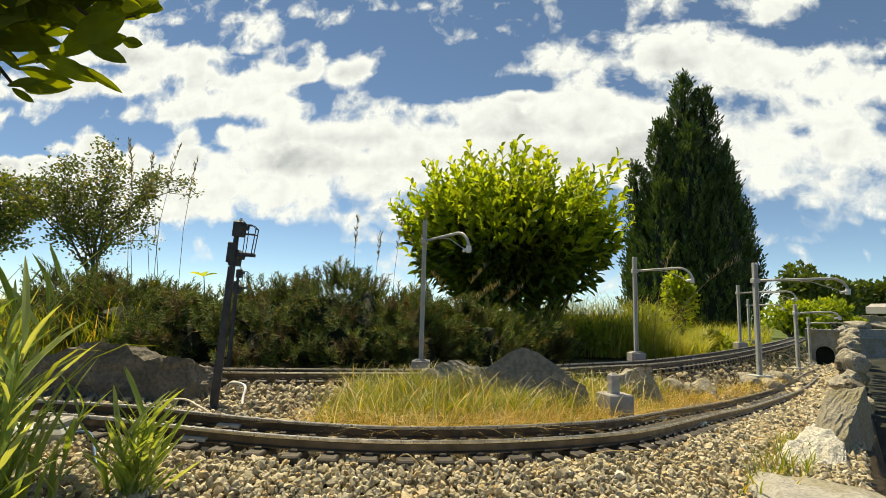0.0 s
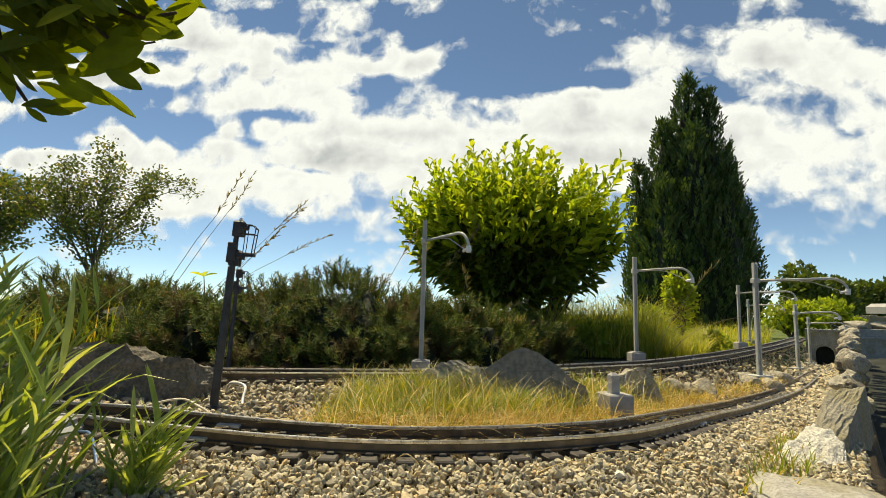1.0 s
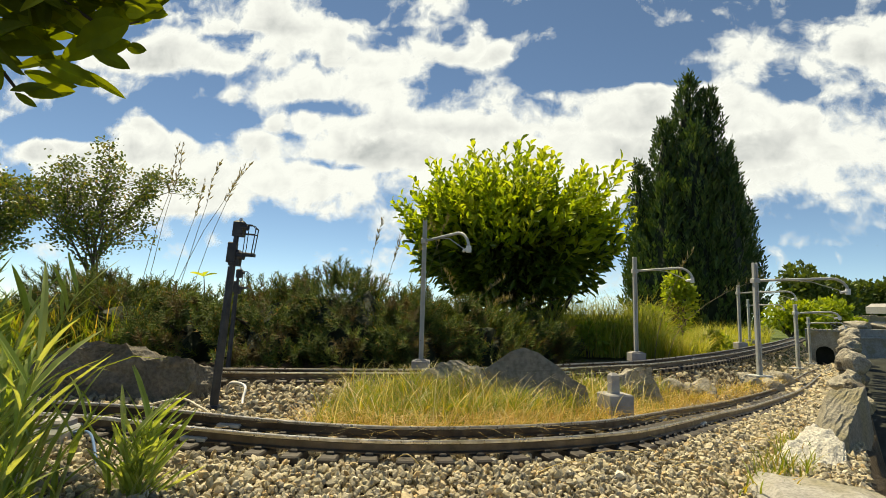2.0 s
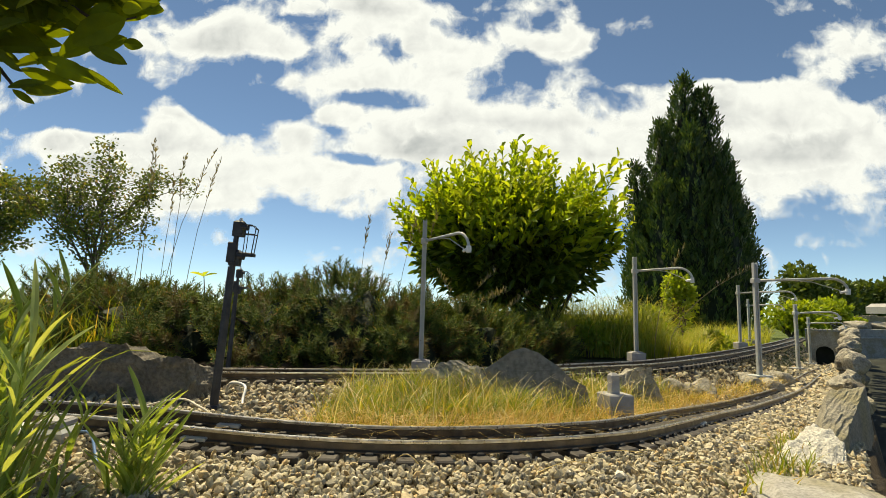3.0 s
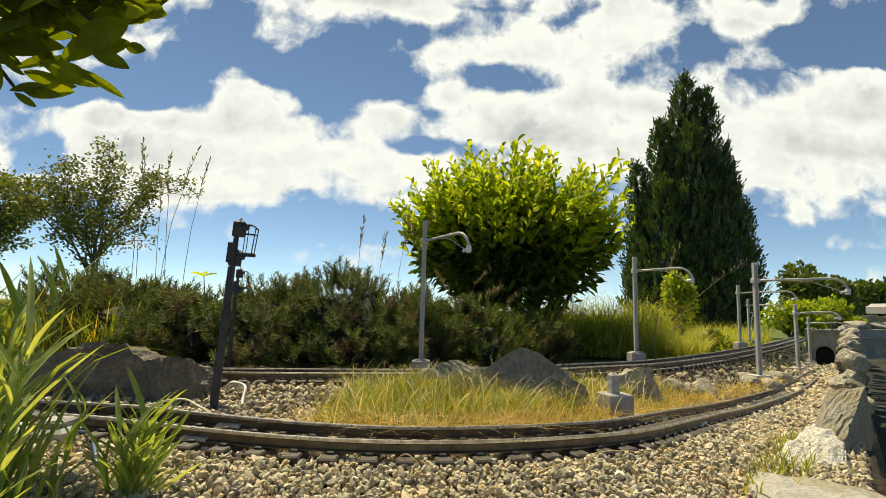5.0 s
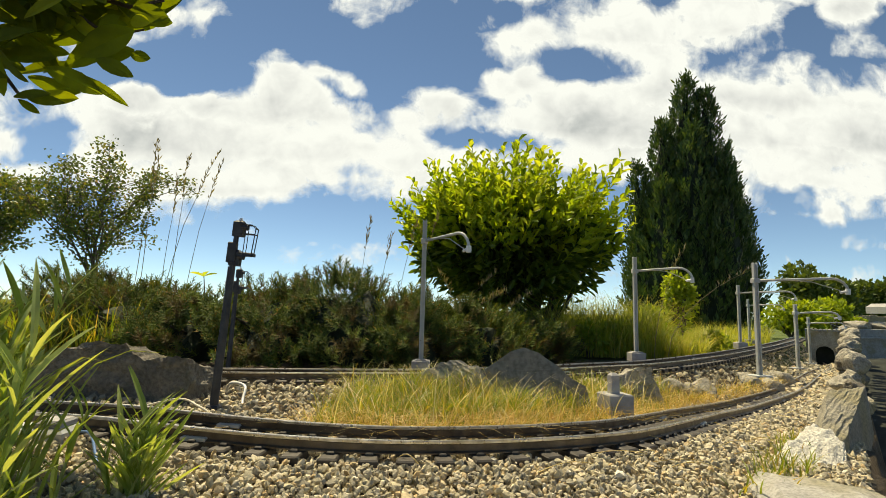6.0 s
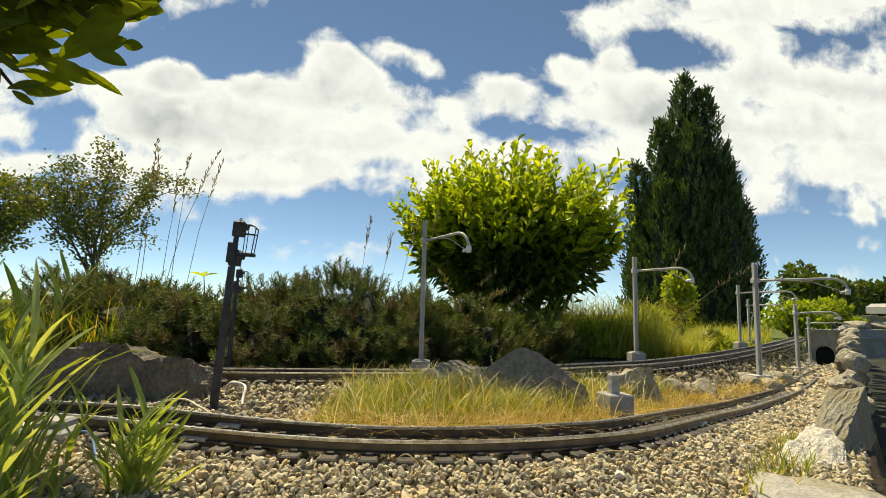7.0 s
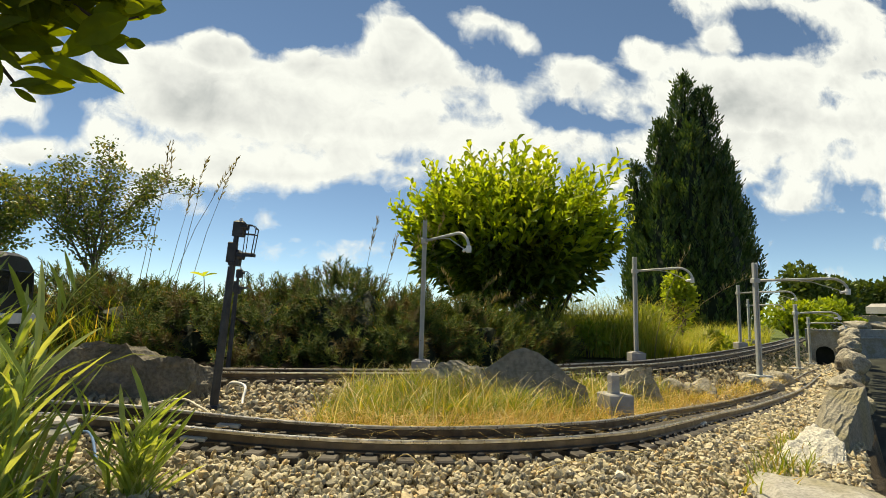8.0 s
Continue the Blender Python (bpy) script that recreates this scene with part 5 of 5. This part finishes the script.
spots = [(rnd(-2.6, -0.6), rnd(1.5, 3.0), -0.02, rnd(.5, 1.1)) for _ in range(3000)]
spots += [(rnd(-1.5, -0.62), rnd(1.0, 1.35), -0.01, rnd(.4, 0.8)) for _ in range(2600)]
blade_field("rough_grass", spots, M_MEADOW, "rough grass behind the dwarf pines", "grass", 0.22, 0.0035, 0.6)

tufts = [build_tuft(-0.240, 0.27, -0.005, 20, 0.100, 0.0050, 81, 0.10, 0.035, 12), build_tuft(-0.290, 0.31, -0.005, 26, 0.150, 0.0050, 82, 0.10, 0.045, 18),
         build_tuft(-0.188, 0.320, -0.005, 10, 0.052, 0.0036, 83, 0.10, 0.014, 9), build_tuft(-0.222, 0.25, -0.005, 12, 0.045, 0.0036, 85, 0.15, 0.03, 4), build_tuft(-0.36, 0.37, -0.005, 20, 0.155, 0.0056, 84, 0.12, 0.045, 12)]
stalks = [build_stalk(-0.94 + 0.018 * k + rnd(-.02, .02), 1.62 + rnd(-.1, .1), 0.0, rnd(0.5, 0.76), 200 + k, rnd(-0.05, 0.2)) for k in range(6)]
stalks += [build_stalk(-0.27 + 0.06 * k, 1.6, 0.0, rnd(0.36, 0.46), 210 + k, rnd(0.0, 0.15)) for k in range(4)]

def build_cable(name, pts, r, mat, label):
    fine = spline(pts, 0.006)
    me = Mesh()
    me.tube(fine, r, 6)
    tagged(part(name, me, mat, smooth=True), label, "cable")


build_cable("cable", [(-0.285, 0.70, 0.005), (-0.272, 0.68, 0.020), (-0.246, 0.66, 0.020), (-0.240, 0.64, 0.006), (-0.226, 0.602, -0.012)], 0.0019, M_WHITE, "bent white cable looping out of the bank")
build_cable("cable", [(-0.33, 0.56, 0.004), (-0.300, 0.55, 0.016), (-0.275, 0.56, 0.020), (-0.25, 0.545, 0.016), (-0.222, 0.53, 0.008), (-0.2, 0.53, 0.0)], 0.0012, M_STRAWPALE, "pale thin cable lying along the rails")
build_cable("cable", [(-0.31, 0.43, 0.01), (-0.279, 0.42, 0.018), (-0.245, 0.38, 0.012), (-0.230, 0.36, 0.004), (-0.22, 0.34, -0.004)], 0.0011, M_BLUE, "thin blue wire from the point motor")
motor = empty("point_motor", pose(-0.35, 0.425, 0.0, 0, 0, 4), "grey plastic point motor beside the rails", "point motor")
me = Mesh()
me.box(Matrix(), 0.11, 0.032, 0.02, 0.003)
part("housing", me, M_STEEL, motor)
me = Mesh()
me.box(pose(0.04, 0.0, 0.02), 0.02, 0.022, 0.006, 0.002)
part("cap", me, M_MASTBASE, motor)
random.seed(17)
me = Mesh()
for k in range(110):
    i = random.randrange(8, len(NEAR) - 20)
    p = NEAR[i] + Vector((rnd(-.06, .06), rnd(-0.14, 0.05), 0))
    a, ln, arch = rnd(-0.7, 0.7), rnd(0.02, 0.06), rnd(0.002, 0.007)
    z = land(p.x, p.y) + 0.010
    bow = rnd(-0.3, 0.3)
    me.tube([(p.x + math.cos(a + bow * t) * ln * t, p.y + math.sin(a + bow * t) * ln * t, z + arch * math.sin(math.pi * t)) for t in (0, .17, .33, .5, .67, .83, 1)], 0.0004, 4)
tagged(part("fallen_straw", me, M_STALKPALE), "dry stems fallen across rails and ballast", "straw", kind="stuff")
spots = []
for _ in range(420):
    t = rnd(0.36, 0.62)
    x = 0.80 * t - 0.055 + rnd(-.035, .012)
    spots.append((x, t, land(x, t), rnd(.5, 1.2)))
blade_field("edge_grass", spots, M_MEADOW, "sparse grass along the edge of the ballast", "grass", 0.03, 0.0014, 0.8)

# far garden beyond the wall
shed = empty("garden_pavilion", pose(10.55, 12.0, -0.3), "white and blue striped garden pavilion far off", "pavilion")
me = Mesh()
for k in range(12):
    me.box(pose(k * 0.075, 0, 0.0), 0.045, 0.05, 0.62, 0.004)
part("white_panel", me, M_WHITE, shed)
me = Mesh()
me.box(pose(0.42, 0.04, 0.0), 0.92, 0.04, 0.62)
part("blue_panel", me, M_BLUE, shed)
me = Mesh()
me.box(pose(0.42, 0.2, 0.62), 1.1, 0.7, 0.24, 0.08)
part("roof", me, M_MASTBASE, shed)
fence = empty("garden_fence", pose(11.4, 14.0, -0.35), "weathered tan board fence far behind", "fence")
for k in range(8):
    me = Mesh()
    me.box(pose(k * 0.21, 0, 0), 0.2, 0.03, 0.62 + 0.02 * (k % 3), 0.01)
    part("board", me, M_TAN, fence)

branch = build_branch()
stalks += [build_stalk(x, y, 0.0, h, 230 + k, ln) for k, (x, y, h, ln) in enumerate([(0.02, 1.5, 0.26, 0.5), (0.07, 1.5, 0.22, -0.4), (0.11, 1.45, 0.2, 0.7), (0.02, 1.9, 0.70, 0.1), (0.0, 1.7, 0.42, -0.3),
                                                                                    (0.60, 1.45, 0.33, 0.25), (0.66, 1.5, 0.31, 0.8), (-0.02, 1.25, 0.2, 0.9)])]
seedling = empty("laurel_seedling", pose(-0.60, 1.28, 0.0), "small laurel seedling above the dwarf pines", "seedling")
me = Mesh()
me.tube([(0, 0, -0.01), (0.01, 0, 0.12), (0, 0, 0.195)], [0.002, 0.0016, 0.001], 5)
part("stem", me, M_BARKDARK, seedling)
random.seed(58)
for a in (0.3, 2.2, 3.6, 5.2):
    me = Mesh()
    leaf_into(me, Vector((0, 0, 0.19)), Vector((math.cos(a), math.sin(a) * 0.6, 0.4)).normalized(), Vector((-math.sin(a), math.cos(a), 0.3)).normalized(), 0.035, 0.014)
    part("leaf", me, M_LAURELNEW, seedling)
loco = build_train()

# ---- sky ----
cl = Mesh()
CLOUD_H = 300.0
# banks of cumulus, one behind the other; the nearest lie clear of the sun
for d in (0.9, 1.03, 1.18, 1.37, 1.6, 1.88, 2.22, 2.65, 3.2, 4.0, 5.2, 8.0, 13.0):
    a, b, c = -0.7 if d < 1.3 else -2.6 * d, 4.0 * d, 0.13 * d
    cl.add([(x * CLOUD_H, d * CLOUD_H, z * CLOUD_H) for x, z in ((a, 1 - c), (b, 1 - c), (b, 1 + c), (a, 1 + c))], [(0, 1, 2, 3)])
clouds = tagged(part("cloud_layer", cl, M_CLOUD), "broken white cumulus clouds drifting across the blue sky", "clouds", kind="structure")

build_gravel()


def back_at(front):
    """The locomotive's pose with its front this many metres along the back track."""
    def at(d):
        i = max(0, min(len(BACK) - 2, int(d / 0.0273)))
        return BACK[i].lerp(BACK[i + 1], d / 0.0273 - i)
    a, b = at(front), at(front - 0.4)
    d = a - b
    return pose(a.x, a.y, a.z - 0.0005, 0, 0, math.degrees(math.atan2(d.y, d.x)))


def sway(thing, home, table, axis_x=0.0, gain=1.0):
    """Rocks a plant about its foot: rows of seconds and degrees towards +x."""
    walk(thing, [(t, home @ pose(0, 0, 0, axis_x * a * gain, a * gain, 0)) for t, a in table])


def motions():
    # clouds drift across, wheel a little and come nearer
    walk(clouds, [(float(t), pose(0.385 * (t - 4) * CLOUD_H, -0.134 * (t - 4) * CLOUD_H, 0, 0, 0, 2.32 * (t - 4))) for t in range(9)])
    # the train pulls out and comes into sight at the very end
    front, go = 2.262, 0.6
    run = [(0.0, 0.0)] + [(4.5 + k / 30, 0.0) for k in range(1)]
    dist, frames = 0.0, []
    for k in range(106):
        t = 4.5 + k / 30
        speed = go * min(1.0, max(0.0, (t - 4.5) / 1.4))
        dist += speed / 30 if k else 0.0
        frames.append((t, dist))
    total = frames[-1][1]
    path = [(0.0, front - total)] + [(t, front - total + d) for t, d in frames]
    walk(loco, [(t, back_at(d)) for t, d in path[:1] + path[1::3] + ([path[-1]] if (len(path) - 2) % 3 else [])])
    for wheel, xx in wheels:
        walk(wheel, [(t, pose(xx, 0, 0.0150, 0, math.degrees((d - path[0][1]) / 0.0165) % 360, 0)) for t, d in path])
    # wind
    gust = [(0, 0), (0.5, 0.25), (0.8, 0.35), (1.0, 0.55), (1.3, 0.45), (1.5, 0.8), (1.7, 1.25), (2.1, 0.5), (2.8, 0.1), (3.5, 0.0), (4.0, 0.1), (4.5, -0.05), (5.2, 0.3),
            (5.8, 0.7), (6.0, 0.35), (6.5, 0.6), (7.0, 0.15), (7.5, 0.1), (8.0, 0.0)]
    sway(bush, bush.matrix_basis.copy(), gust, 0.2, 1.5)
    sway(cypress, cypress.matrix_basis.copy(), gust, 0.1, 1.6)
    whip = [(0, -6), (0.3, 6), (0.6, 26), (0.7, 4), (0.8, 10), (0.9, 20), (1.0, 40), (1.1, 26), (1.2, 4), (1.4, -5), (1.5, -8), (1.6, 2), (1.7, 30), (2.1, 8), (2.8, 3), (3.5, 3),
            (4.0, -2), (4.5, -5), (5.2, 4), (5.8, 22), (5.9, 14), (6.0, 4), (6.1, -5), (6.5, 1), (7.0, 4), (7.5, 0), (8.0, 9)]
    for k, st in enumerate(stalks):
        sway(st, st.matrix_basis.copy(), whip, 0.15 * math.sin(k * 2.1), (0.75 + 0.5 * math.sin(k * 1.7) ** 2) * (0.6 if k > 5 else 1.0))
    for k, tf in enumerate(tufts):
        sway(tf, tf.matrix_basis.copy(), whip, 0.3 * math.sin(k * 1.3), 0.22)
    nod = [(0, 0, 0), (0.4, 2, 1), (0.6, -8, 2), (0.7, 8, -14), (0.8, 30, -12), (0.9, 62, -30), (1.0, 58, -22), (1.1, 12, -12), (1.3, 8, -4), (1.5, 10, -8), (1.7, 20, -8), (2.2, 6, -3), (2.8, 2, -2),
           (3.5, 3, -2), (4.5, 6, -4), (5.2, 12, -8), (5.8, 20, -22), (6.0, 26, -14), (6.2, 18, -12), (6.5, 14, -6), (7.0, 2, -4), (7.5, 4, -2), (8.0, 8, 2)]
    walk(branch, [(t, Matrix.Translation((x * 0.00056, 0, z * 0.00056)) @ BRANCH @ pose(0, 0, 0, 0, x * 0.08, 0)) for t, x, z in nod])


motions()
